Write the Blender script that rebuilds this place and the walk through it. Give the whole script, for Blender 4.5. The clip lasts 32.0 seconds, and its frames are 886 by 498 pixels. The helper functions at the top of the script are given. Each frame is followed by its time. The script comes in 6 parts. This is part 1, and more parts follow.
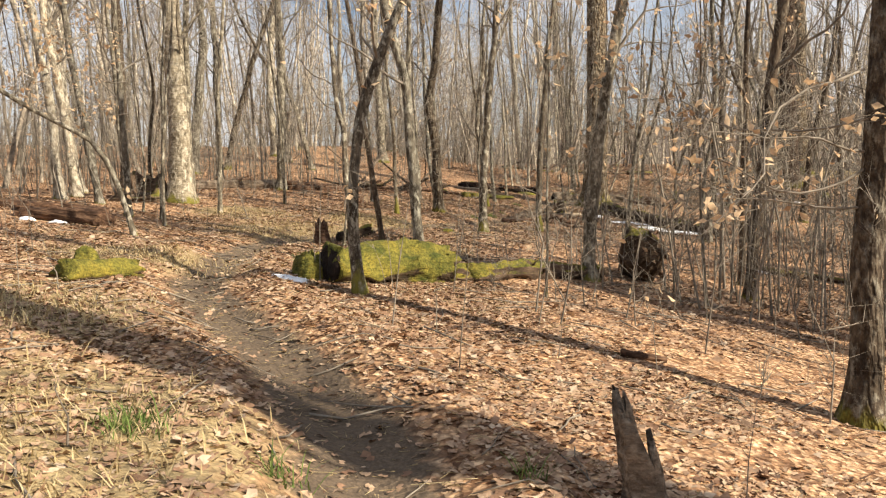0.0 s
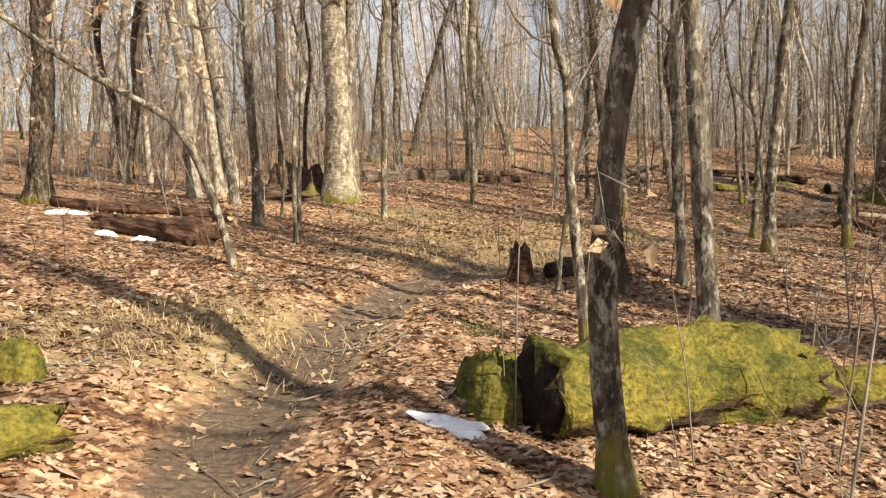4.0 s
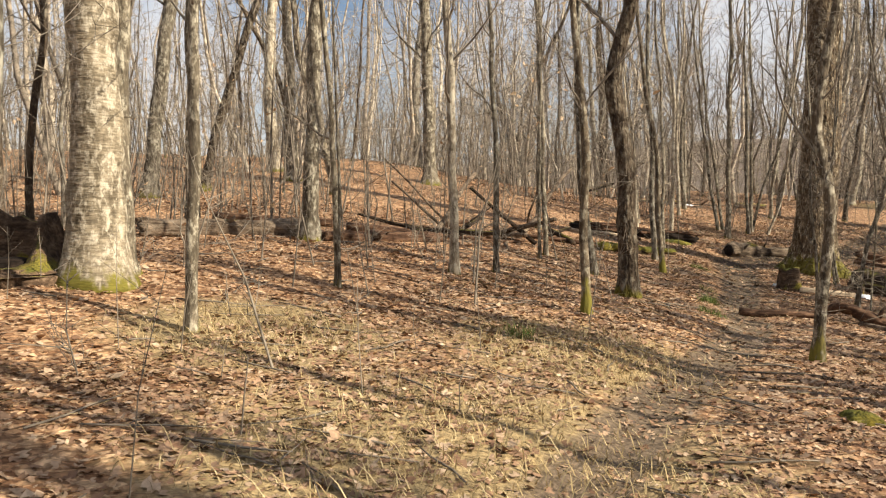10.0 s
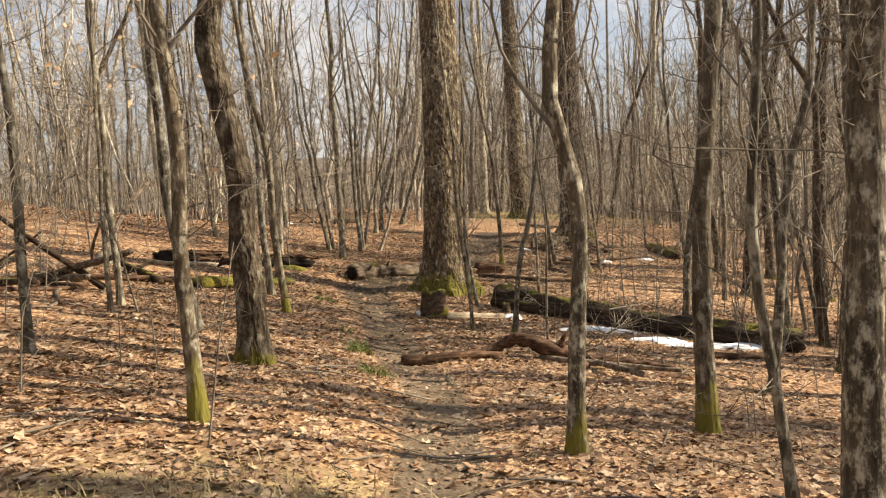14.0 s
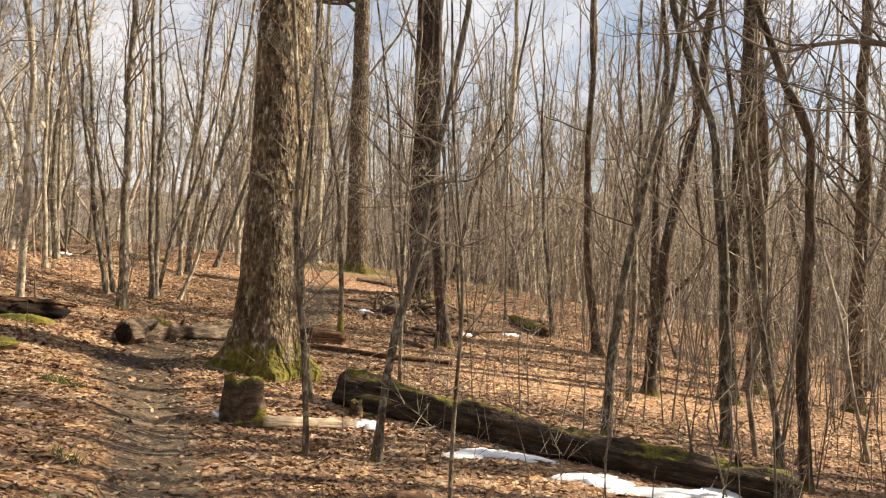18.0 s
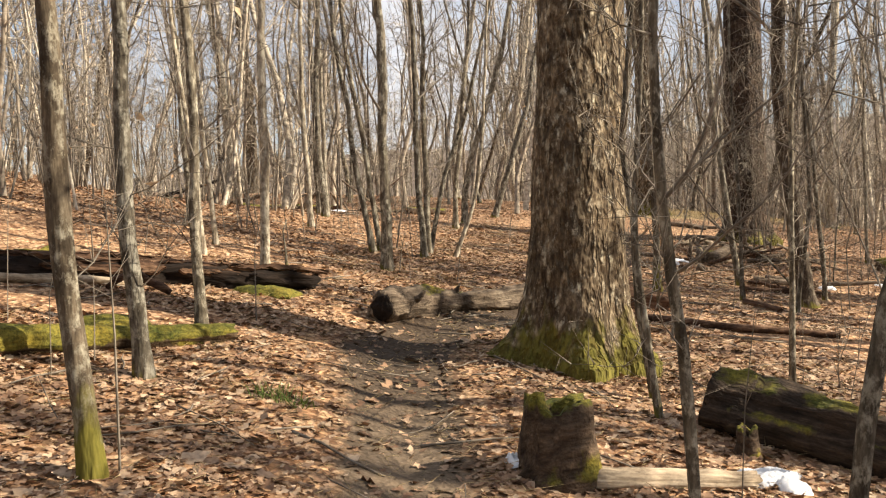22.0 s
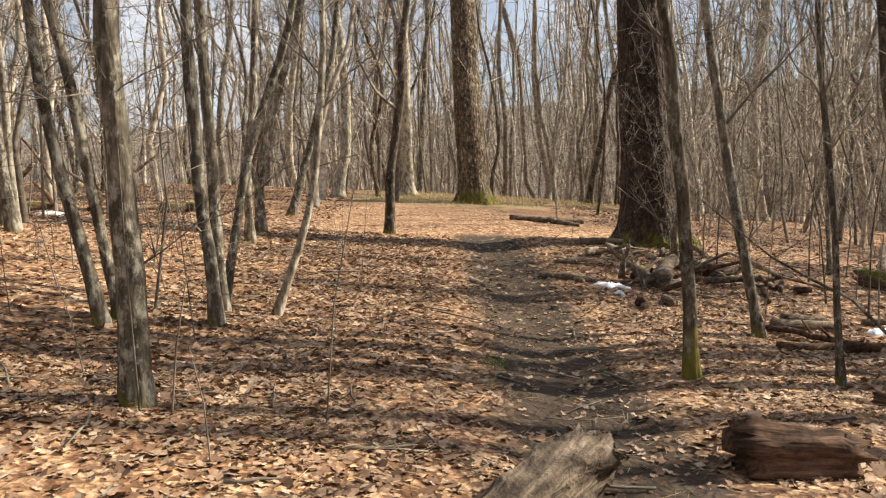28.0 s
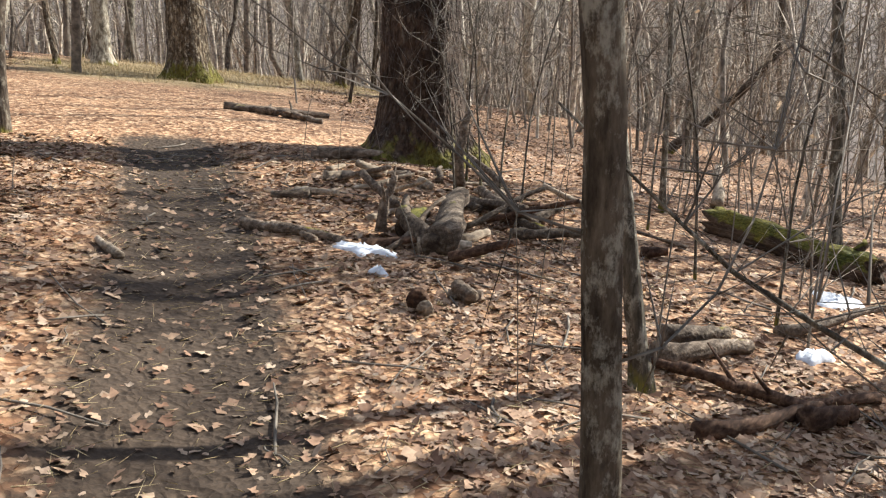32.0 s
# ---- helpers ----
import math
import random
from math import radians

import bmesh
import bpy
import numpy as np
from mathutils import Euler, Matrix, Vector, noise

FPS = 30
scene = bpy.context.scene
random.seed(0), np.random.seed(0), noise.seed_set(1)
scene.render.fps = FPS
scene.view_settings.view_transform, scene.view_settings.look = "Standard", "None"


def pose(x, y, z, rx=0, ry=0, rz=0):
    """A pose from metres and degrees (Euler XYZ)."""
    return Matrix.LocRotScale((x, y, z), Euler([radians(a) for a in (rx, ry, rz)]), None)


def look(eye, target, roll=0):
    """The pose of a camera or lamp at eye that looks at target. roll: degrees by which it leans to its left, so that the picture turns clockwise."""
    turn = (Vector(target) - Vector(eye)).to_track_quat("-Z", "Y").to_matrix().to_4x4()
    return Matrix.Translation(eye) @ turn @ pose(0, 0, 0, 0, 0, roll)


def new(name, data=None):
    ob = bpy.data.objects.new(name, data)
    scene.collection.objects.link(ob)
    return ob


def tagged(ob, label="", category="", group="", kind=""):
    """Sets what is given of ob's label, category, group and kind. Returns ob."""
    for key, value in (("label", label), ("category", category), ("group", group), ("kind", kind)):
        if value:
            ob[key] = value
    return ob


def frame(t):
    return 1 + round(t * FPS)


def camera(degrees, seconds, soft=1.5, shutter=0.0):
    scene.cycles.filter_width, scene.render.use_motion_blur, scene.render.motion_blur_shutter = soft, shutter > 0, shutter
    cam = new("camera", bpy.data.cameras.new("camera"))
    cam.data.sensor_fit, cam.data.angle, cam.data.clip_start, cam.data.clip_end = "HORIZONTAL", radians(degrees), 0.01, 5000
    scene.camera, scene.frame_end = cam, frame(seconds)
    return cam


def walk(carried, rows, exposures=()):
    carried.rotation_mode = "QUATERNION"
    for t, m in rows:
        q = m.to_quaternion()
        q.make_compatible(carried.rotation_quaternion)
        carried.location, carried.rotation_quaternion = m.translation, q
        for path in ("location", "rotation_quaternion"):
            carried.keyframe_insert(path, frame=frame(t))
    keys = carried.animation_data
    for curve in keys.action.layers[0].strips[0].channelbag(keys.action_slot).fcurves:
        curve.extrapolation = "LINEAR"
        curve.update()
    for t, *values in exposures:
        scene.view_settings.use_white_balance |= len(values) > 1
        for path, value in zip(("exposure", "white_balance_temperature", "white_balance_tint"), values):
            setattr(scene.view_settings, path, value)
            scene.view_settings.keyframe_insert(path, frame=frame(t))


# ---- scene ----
cam = camera(57.6, 32.0, soft=1.25)
PATH = [
    (0.0, (0.000, 0.000, 1.500), (-0.001, 4.991, 1.208), -1.43),
    (0.5, (0.016, 0.673, 1.530), (0.050, 5.666, 1.272), -0.61),
    (1.0, (-0.014, 1.330, 1.557), (0.022, 6.316, 1.179), -1.50),
    (1.5, (-0.083, 1.973, 1.579), (-0.399, 6.944, 1.138), -0.50),
    (2.0, (-0.197, 2.631, 1.611), (-1.056, 7.549, 1.339), 0.86),
    (2.5, (-0.341, 3.333, 1.649), (-1.316, 8.235, 1.503), 0.76),
    (3.0, (-0.414, 3.988, 1.712), (-1.569, 8.852, 1.625), -0.37),
    (3.5, (-0.568, 4.609, 1.731), (-1.745, 9.462, 1.481), -1.15),
    (5.5, (-1.491, 6.133, 2.086), (-2.851, 10.924, 1.640), -1.70),
    (6.0, (-1.794, 6.617, 2.115), (-3.072, 11.433, 1.693), -1.89),
    (6.5, (-2.057, 7.137, 2.138), (-3.129, 12.019, 2.003), -1.02),
    (7.0, (-2.337, 7.698, 2.163), (-3.306, 12.603, 2.094), 0.88),
    (7.5, (-2.573, 8.240, 2.180), (-2.933, 13.225, 2.041), 1.05),
    (8.0, (-2.632, 8.790, 2.160), (-2.577, 13.789, 2.063), 0.85),
    (8.5, (-2.709, 9.338, 2.146), (-2.337, 14.318, 1.903), -1.22),
    (9.0, (-2.802, 9.779, 2.181), (-2.602, 14.769, 1.930), 0.09),
    (9.5, (-2.820, 10.281, 2.231), (-2.963, 15.270, 1.931), 1.24),
    (10.0, (-2.934, 10.699, 2.279), (-2.760, 15.692, 2.083), 0.09),
    (10.5, (-2.936, 11.178, 2.309), (-2.313, 16.138, 2.221), 0.94),
    (11.0, (-2.890, 11.704, 2.305), (-1.433, 16.487, 2.319), 0.15),
    (11.5, (-2.938, 12.082, 2.300), (-1.297, 16.805, 2.297), 0.57),
    (12.0, (-2.853, 12.628, 2.264), (-1.039, 17.287, 2.184), 0.36),
    (12.5, (-2.745, 13.176, 2.287), (-0.317, 17.547, 2.353), -1.21),
    (13.0, (-2.601, 13.615, 2.322), (0.092, 17.825, 2.485), -3.81),
    (13.5, (-2.448, 13.960, 2.335), (0.118, 18.249, 2.206), -4.19),
    (15.5, (-1.460, 15.813, 2.326), (1.201, 20.045, 2.254), 1.10),
    (16.0, (-1.207, 16.292, 2.307), (1.768, 20.298, 1.991), -0.52),
    (16.5, (-0.980, 16.702, 2.316), (2.017, 20.690, 1.969), 0.81),
    (17.0, (-0.742, 17.134, 2.354), (2.067, 21.265, 2.155), 0.13),
    (17.5, (-0.442, 17.611, 2.345), (2.532, 21.631, 2.358), 0.92),
    (18.0, (-0.132, 17.989, 2.360), (3.296, 21.625, 2.542), 1.53),
    (18.5, (0.079, 18.319, 2.377), (3.720, 21.735, 2.634), -0.75),
    (19.0, (0.178, 18.598, 2.392), (3.112, 22.645, 2.487), 0.48),
    (19.5, (0.330, 18.977, 2.342), (2.746, 23.343, 2.028), 0.70),
    (20.0, (0.575, 19.375, 2.307), (2.862, 23.778, 1.688), 1.35),
    (20.5, (0.851, 19.653, 2.333), (3.068, 24.110, 1.857), 0.28),
    (21.0, (1.027, 20.025, 2.319), (3.422, 24.407, 2.069), 2.11),
    (21.5, (1.267, 20.506, 2.297), (3.431, 25.009, 2.117), 2.55),
    (22.0, (1.404, 20.973, 2.320), (3.433, 25.541, 2.174), -1.49),
    (22.5, (1.502, 21.358, 2.369), (3.308, 26.019, 2.274), -2.54),
    (23.0, (1.619, 21.765, 2.381), (3.215, 26.502, 2.283), -1.09),
    (23.5, (1.735, 22.162, 2.372), (3.404, 26.871, 2.189), 1.60),
    (24.0, (1.948, 22.596, 2.350), (3.598, 27.305, 2.036), 3.44),
    (24.5, (2.161, 23.010, 2.346), (3.863, 27.685, 1.849), 2.22),
    (26.5, (2.969, 25.024, 2.618), (4.958, 29.597, 2.261), 1.34),
    (27.0, (3.110, 25.613, 2.631), (5.308, 30.085, 2.217), 1.00),
    (27.5, (3.335, 26.239, 2.652), (6.019, 30.434, 2.204), -1.10),
    (28.0, (3.566, 26.811, 2.711), (6.831, 30.584, 2.392), -2.70),
    (28.5, (3.842, 27.308, 2.758), (7.690, 30.491, 2.523), -3.64),
    (29.0, (4.180, 27.700, 2.771), (8.290, 30.511, 2.322), -4.54),
    (29.5, (4.626, 27.992, 2.719), (9.010, 30.301, 2.047), -2.47),
    (30.0, (5.073, 28.306, 2.737), (9.480, 30.593, 2.148), -1.50),
    (30.5, (5.537, 28.527, 2.760), (9.841, 31.009, 2.200), -0.21),
    (31.0, (6.015, 28.727, 2.755), (10.441, 30.936, 2.023), 1.17),
    (31.5, (6.575, 28.974, 2.774), (10.879, 31.364, 1.900), 0.93),
    (32.0, (7.060, 29.454, 2.781), (11.204, 32.030, 1.688), 0.36),
]
EXPOSURES = [(0.0, 1.0, 6550, 11), (1.0, 0.97, 6650, 11), (2.0, 1.0, 5850, 11), (3.0, 0.92, 6700, 11), (6.0, 0.95, 6600, 11), (7.0, 0.95, 7000, 11), (9.0, 0.92, 6550, 11),
             (12.0, 0.94, 6950, 11), (13.0, 1.0, 6900, 10), (16.0, 1.12, 6950, 12), (17.0, 1.16, 6700, 12), (18.0, 1.18, 7050, 12), (19.0, 1.06, 8200, 13), (20.0, 1.1, 7000, 12), (21.0, 1.06, 6300, 12),
             (23.0, 1.25, 7150, 12), (24.0, 1.27, 7000, 12), (27.0, 1.13, 6550, 11), (28.0, 1.02, 6350, 11), (29.0, 1.12, 6600, 11), (30.0, 1.2, 6250, 11), (32.0, 1.19, 5600, 10)]
walk(cam, [(t, look(eye, target, roll)) for t, eye, target, roll in PATH], EXPOSURES)

# ---------------------------------------------------------------- light
SUN_FROM = Vector((0.89, -0.455, 0.0)).normalized()
SUN_UP = radians(33)
world = bpy.data.worlds.new("sky")
scene.world = world
world.use_nodes = True
sky = world.node_tree.nodes.new("ShaderNodeTexSky")
sky.sky_type, sky.sun_disc = "NISHITA", False
sky.sun_elevation, sky.sun_rotation = SUN_UP, math.atan2(SUN_FROM.x, SUN_FROM.y)
sky.air_density, sky.dust_density, sky.ozone_density = 1.0, 1.4, 1.0
wn = world.node_tree
place = wn.nodes.new("ShaderNodeTexCoord")
cloud = wn.nodes.new("ShaderNodeTexNoise")
cloud.inputs["Scale"].default_value, cloud.inputs["Detail"].default_value, cloud.inputs["Roughness"].default_value = 3.2, 7.0, 0.62
wn.links.new(place.outputs["Generated"], cloud.inputs["Vector"])
thick = wn.nodes.new("ShaderNodeValToRGB")
thick.color_ramp.elements[0].position, thick.color_ramp.elements[1].position = 0.36, 0.6
thick.color_ramp.elements[1].color = (0.8, 0.8, 0.8, 1)
wn.links.new(cloud.outputs["Fac"], thick.inputs[0])
veil = wn.nodes.new("ShaderNodeMix")
veil.data_type = "RGBA"
veil.inputs[7].default_value = (7.4, 7.5, 7.75, 1)
wn.links.new(thick.outputs[0], veil.inputs[0])
wn.links.new(sky.outputs[0], veil.inputs[6])
wn.links.new(veil.outputs[2], wn.nodes["Background"].inputs[0])
world.node_tree.nodes["Background"].inputs[1].default_value = 0.064
lamp = bpy.data.lights.new("sun", "SUN")
lamp.energy, lamp.angle, lamp.color = 5.0, radians(0.53), (1.0, 0.885, 0.70)
sun = new("sun", lamp)
sun.matrix_world = look((0, 0, 40), Vector((0, 0, 40)) - (SUN_FROM * math.cos(SUN_UP) + Vector((0, 0, math.sin(SUN_UP)))))


# ---------------------------------------------------------------- materials
def nodes_of(name, rough=0.9):
    m = bpy.data.materials.new(name)
    m.use_nodes = True
    nt = m.node_tree
    b = nt.nodes["Principled BSDF"]
    b.inputs["Roughness"].default_value = rough
    b.inputs["Specular IOR Level"].default_value = 0.25
    return m, nt, b


def nd(nt, kind, **values):
    n = nt.nodes.new("ShaderNode" + kind)
    for k, v in values.items():
        n.inputs[k.replace("_", " ")].default_value = v
    return n


def ramp(nt, fac, stops, smooth=False):
    r = nt.nodes.new("ShaderNodeValToRGB")
    e = r.color_ramp.elements
    while len(e) < len(stops):
        e.new(0.5)
    for el, (p, c) in zip(e, stops):
        el.position, el.color = p, (*c, 1.0)
    if smooth:
        r.color_ramp.interpolation = "EASE"
    nt.links.new(fac, r.inputs[0])
    return r.outputs[0]


def mixc(nt, fac, a, b, mode="MIX"):
    m = nt.nodes.new("ShaderNodeMix")
    m.data_type, m.blend_type = "RGBA", mode
    for sock, v in ((m.inputs[0], fac), (m.inputs[6], a), (m.inputs[7], b)):
        if isinstance(v, (int, float)):
            sock.default_value = v
        elif isinstance(v, tuple):
            sock.default_value = (*v, 1.0)
        else:
            nt.links.new(v, sock)
    return m.outputs[2]


def math_node(nt, op, a, b):
    m = nt.nodes.new("ShaderNodeMath")
    m.operation = op
    for sock, v in ((m.inputs[0], a), (m.inputs[1], b)):
        if isinstance(v, (int, float)):
            sock.default_value = v
        else:
            nt.links.new(v, sock)
    return m.outputs[0]


def coords(nt, scale=(1, 1, 1), kind="Object"):
    c = nt.nodes.new("ShaderNodeTexCoord")
    mp = nt.nodes.new("ShaderNodeMapping")
    mp.inputs["Scale"].default_value = scale
    nt.links.new(c.outputs[kind], mp.inputs[0])
    return mp.outputs[0]


def noise_of(nt, vec, scale, detail=4.0, rough=0.6):
    n = nd(nt, "TexNoise", Scale=scale, Detail=detail, Roughness=rough)
    nt.links.new(vec, n.inputs["Vector"])
    return n.outputs["Fac"]


def bump(nt, b, height, strength=0.5, distance=0.01):
    n = nd(nt, "Bump", Strength=strength, Distance=distance)
    nt.links.new(height, n.inputs["Height"])
    nt.links.new(n.outputs[0], b.inputs["Normal"])


def bark_material(name, dark, mid, light, lichen, lichen_amount, moss=0.0, moss_top=0.5, ridges=9.0, band=False, furrow=0.0):
    m, nt, b = nodes_of(name, 0.92)
    v = coords(nt, (0.35, 0.35, 1.6) if band else (1, 1, 0.45 if furrow else 0.22))
    fine = noise_of(nt, v, ridges * 4, 5.0, 0.7)
    col = ramp(nt, fine, [(0.3, dark), (0.5, mid), (0.72, light)])
    v2 = coords(nt, (1, 1, 0.55))
    patch = noise_of(nt, v2, 13.0, 7.0, 0.75)
    broad = noise_of(nt, coords(nt, (1, 1, 0.8 if furrow else 0.45)), 3.6, 6.0, 0.75)
    col = mixc(nt, 1.0, col, ramp(nt, broad, [(0.36, (0.34, 0.31, 0.27)), (0.5, (0.9, 0.88, 0.84)), (0.66, (1.42, 1.4, 1.34))]), "MULTIPLY")
    fac = ramp(nt, patch, [(0.60 - 0.22 * lichen_amount, (0, 0, 0)), (0.68 - 0.16 * lichen_amount, (1, 1, 1))])
    col = mixc(nt, fac, col, mixc(nt, fine, lichen, tuple(c * 0.7 for c in lichen)))
    info = nt.nodes.new("ShaderNodeObjectInfo")
    tone = ramp(nt, info.outputs["Random"], [(0.0, (0.72, 0.72, 0.72)), (1.0, (1.25, 1.2, 1.12))])
    col = mixc(nt, 1.0, col, tone, "MULTIPLY")
    if moss:
        sep = nt.nodes.new("ShaderNodeSeparateXYZ")
        nt.links.new(coords(nt), sep.inputs[0])
        up = math_node(nt, "MULTIPLY", sep.outputs[2], 1.0 / moss_top)
        n = math_node(nt, "ADD", math_node(nt, "MULTIPLY", up, 0.3), math_node(nt, "MULTIPLY", noise_of(nt, v2, 7.0, 5.0), 0.55))
        mf = ramp(nt, n, [(0.2 + 0.26 * moss, (1, 1, 1)), (0.28 + 0.28 * moss, (0, 0, 0))])
        col = mixc(nt, mf, col, mixc(nt, fine, (0.045, 0.046, 0.011), (0.25, 0.22, 0.04)))
    h = math_node(nt, "ADD", noise_of(nt, v, ridges * 3, 2.0, 0.5), math_node(nt, "MULTIPLY", noise_of(nt, v2, 13.0, 1.0, 0.4), 0.6))
    if furrow:
        wv = noise_of(nt, coords(nt, (1, 1, 0.36)), 15.0, 8.0, 0.72)
        crack = ramp(nt, wv, [(0.40, (0, 0, 0)), (0.55, (1, 1, 1))])
        col = mixc(nt, math_node(nt, "MULTIPLY", crack, 1.0), mixc(nt, 1.0, col, (0.5, 0.44, 0.38), "MULTIPLY"), col)
        split = ramp(nt, noise_of(nt, coords(nt, (1, 1, 0.36)), 15.0, 2.0, 0.5), [(0.40, (0, 0, 0)), (0.55, (1, 1, 1))])
        h = math_node(nt, "ADD", h, math_node(nt, "MULTIPLY", split, 0.6 * furrow))
    nt.links.new(col, b.inputs["Base Color"])
    bump(nt, b, h, 1.0, 0.04 if furrow else 0.016)
    return m


BARK = {
    "grey": bark_material("bark_grey", (0.04, 0.036, 0.029), (0.115, 0.103, 0.083), (0.23, 0.21, 0.172), (0.42, 0.405, 0.34), 0.46, 0.22, 0.3),
    "dark": bark_material("bark_dark", (0.032, 0.024, 0.018), (0.075, 0.058, 0.044), (0.15, 0.12, 0.09), (0.27, 0.24, 0.19), 0.3, 0.25, 0.25),
    # paler bark, its sunlit look put into the colour
    "pale": bark_material("bark_pale_sunlit", (0.09, 0.076, 0.06), (0.22, 0.195, 0.158), (0.40, 0.365, 0.30), (0.50, 0.475, 0.40), 0.65, 0.2, 0.25),
    "syc": bark_material("bark_mottled", (0.03, 0.025, 0.02), (0.085, 0.072, 0.057), (0.18, 0.157, 0.125), (0.42, 0.405, 0.34), 0.46, 0.5, 0.45),
    "moss": bark_material("bark_mossy", (0.045, 0.036, 0.026), (0.12, 0.098, 0.073), (0.2, 0.172, 0.13), (0.38, 0.36, 0.29), 0.42, 0.66, 0.5),
    "big": bark_material("bark_rough", (0.035, 0.026, 0.019), (0.11, 0.086, 0.063), (0.23, 0.188, 0.14), (0.34, 0.31, 0.245), 0.4, 0.4, 0.35, 6.0, False, 0.8),
    "beech": bark_material("bark_beech", (0.075, 0.065, 0.05), (0.2, 0.178, 0.138), (0.36, 0.325, 0.26), (0.50, 0.47, 0.39), 0.5, 0.4, 0.5, 6.0, True),
    "oak": bark_material("bark_oak", (0.036, 0.027, 0.019), (0.12, 0.095, 0.068), (0.33, 0.29, 0.22), (0.52, 0.495, 0.405), 0.27, 0.62, 0.6, 6.0, False, 1.3),
    "oakdark": bark_material("bark_oak_dark", (0.03, 0.02, 0.015), (0.085, 0.058, 0.042), (0.17, 0.122, 0.09), (0.26, 0.225, 0.175), 0.15, 0.35, 0.5, 6.0, False, 1.3),
}
BARK["sap"] = BARK["arch"] = BARK["stub"] = BARK["grey"]


def island_material(name, stops, rough=0.85, through_light=0.0, grain=30.0, spread=0.22):
    m, nt, b = nodes_of(name, rough)
    geo = nt.nodes.new("ShaderNodeNewGeometry")
    col = ramp(nt, geo.outputs["Random Per Island"], stops)
    f = noise_of(nt, coords(nt), grain, 4.0)
    col = mixc(nt, 1.0, col, ramp(nt, f, [(0.35, (0.94 - spread,) * 3), (0.65, (0.94 + spread,) * 3)]), "MULTIPLY")
    nt.links.new(col, b.inputs["Base Color"])
    if through_light:
        t = nt.nodes.new("ShaderNodeBsdfTranslucent")
        nt.links.new(col, t.inputs[0])
        mx = nt.nodes.new("ShaderNodeMixShader")
        mx.inputs[0].default_value = through_light
        nt.links.new(b.outputs[0], mx.inputs[1])
        nt.links.new(t.outputs[0], mx.inputs[2])
        nt.links.new(mx.outputs[0], nt.nodes["Material Output"].inputs[0])
    return m


def twig_material():
    m, nt, b = nodes_of("twig", 0.9)
    f = noise_of(nt, coords(nt), 6.0, 3.0)
    nt.links.new(ramp(nt, f, [(0.3, (0.095, 0.08, 0.064)), (0.7, (0.28, 0.245, 0.197))]), b.inputs["Base Color"])
    return m


TWIG = twig_material()
FAR_BARK = island_material("distant_bark", [(0.0, (0.13, 0.11, 0.088)), (0.5, (0.315, 0.27, 0.213)), (1.0, (0.52, 0.465, 0.375))], 0.95, grain=7.0, spread=0.5)


def rot_material(name, dark, mid, light, moss=0.0, green=((0.035, 0.034, 0.009), (0.265, 0.218, 0.04))):
    m, nt, b = nodes_of(name, 0.95)
    v = coords(nt, (0.5, 6, 6))
    f = noise_of(nt, v, 3.5, 6.0, 0.7)
    big = noise_of(nt, coords(nt), 2.6, 5.0, 0.65)
    col = ramp(nt, f, [(0.3, dark), (0.5, mid), (0.72, light)])
    blotch = noise_of(nt, coords(nt, (0.6, 1, 1)), 8.0, 7.0, 0.75)
    col = mixc(nt, 1.0, col, ramp(nt, blotch, [(0.36, (0.32, 0.29, 0.27)), (0.52, (0.85, 0.83, 0.8)), (0.68, (1.35, 1.3, 1.25))]), "MULTIPLY")
    f = math_node(nt, "ADD", noise_of(nt, v, 3.5, 2.0, 0.5), math_node(nt, "MULTIPLY", noise_of(nt, coords(nt, (0.6, 1, 1)), 8.0, 2.0, 0.5), 0.9))
    if moss:
        geo = nt.nodes.new("ShaderNodeNewGeometry")
        sep = nt.nodes.new("ShaderNodeSeparateXYZ")
        nt.links.new(geo.outputs["Normal"], sep.inputs[0])
        k = math_node(nt, "ADD", math_node(nt, "MULTIPLY", sep.outputs[2], 0.35), big)
        mf = ramp(nt, k, [(1.05 - 0.55 * moss, (0, 0, 0)), (1.13 - 0.55 * moss, (1, 1, 1))])
        fine = noise_of(nt, coords(nt), 38.0, 5.0, 0.75)
        tuft = mixc(nt, 1.0, ramp(nt, fine, [(0.3, green[0]), (0.7, green[1])]), ramp(nt, noise_of(nt, coords(nt), 4.0, 6.0, 0.7), [(0.36, (0.3, 0.42, 0.4)), (0.52, (0.9, 0.95, 0.9)), (0.68, (1.2, 1.12, 0.9))]), "MULTIPLY")
        col = mixc(nt, mf, col, tuft)
        h = math_node(nt, "ADD", f, math_node(nt, "MULTIPLY", noise_of(nt, coords(nt), 46.0, 2.0, 0.5), 0.35))
    else:
        h = f
    nt.links.new(col, b.inputs["Base Color"])
    bump(nt, b, h, 1.0, 0.028)
    return m


ROT = rot_material("rotten_wood", (0.024, 0.013, 0.009), (0.105, 0.06, 0.038), (0.26, 0.165, 0.105))
ROT_MOSS = rot_material("mossy_wood", (0.025, 0.018, 0.012), (0.09, 0.062, 0.042), (0.2, 0.145, 0.10), 0.75)
MOSS_FULL = rot_material("moss_cover", (0.025, 0.02, 0.012), (0.07, 0.05, 0.03), (0.15, 0.11, 0.07), 1.25)
OLD_WOOD = rot_material("weathered_wood", (0.06, 0.045, 0.034), (0.2, 0.155, 0.115), (0.38, 0.32, 0.25), 0.25)
PALE_WOOD = rot_material("bare_pale_wood", (0.28, 0.22, 0.16), (0.42, 0.35, 0.26), (0.58, 0.5, 0.40))
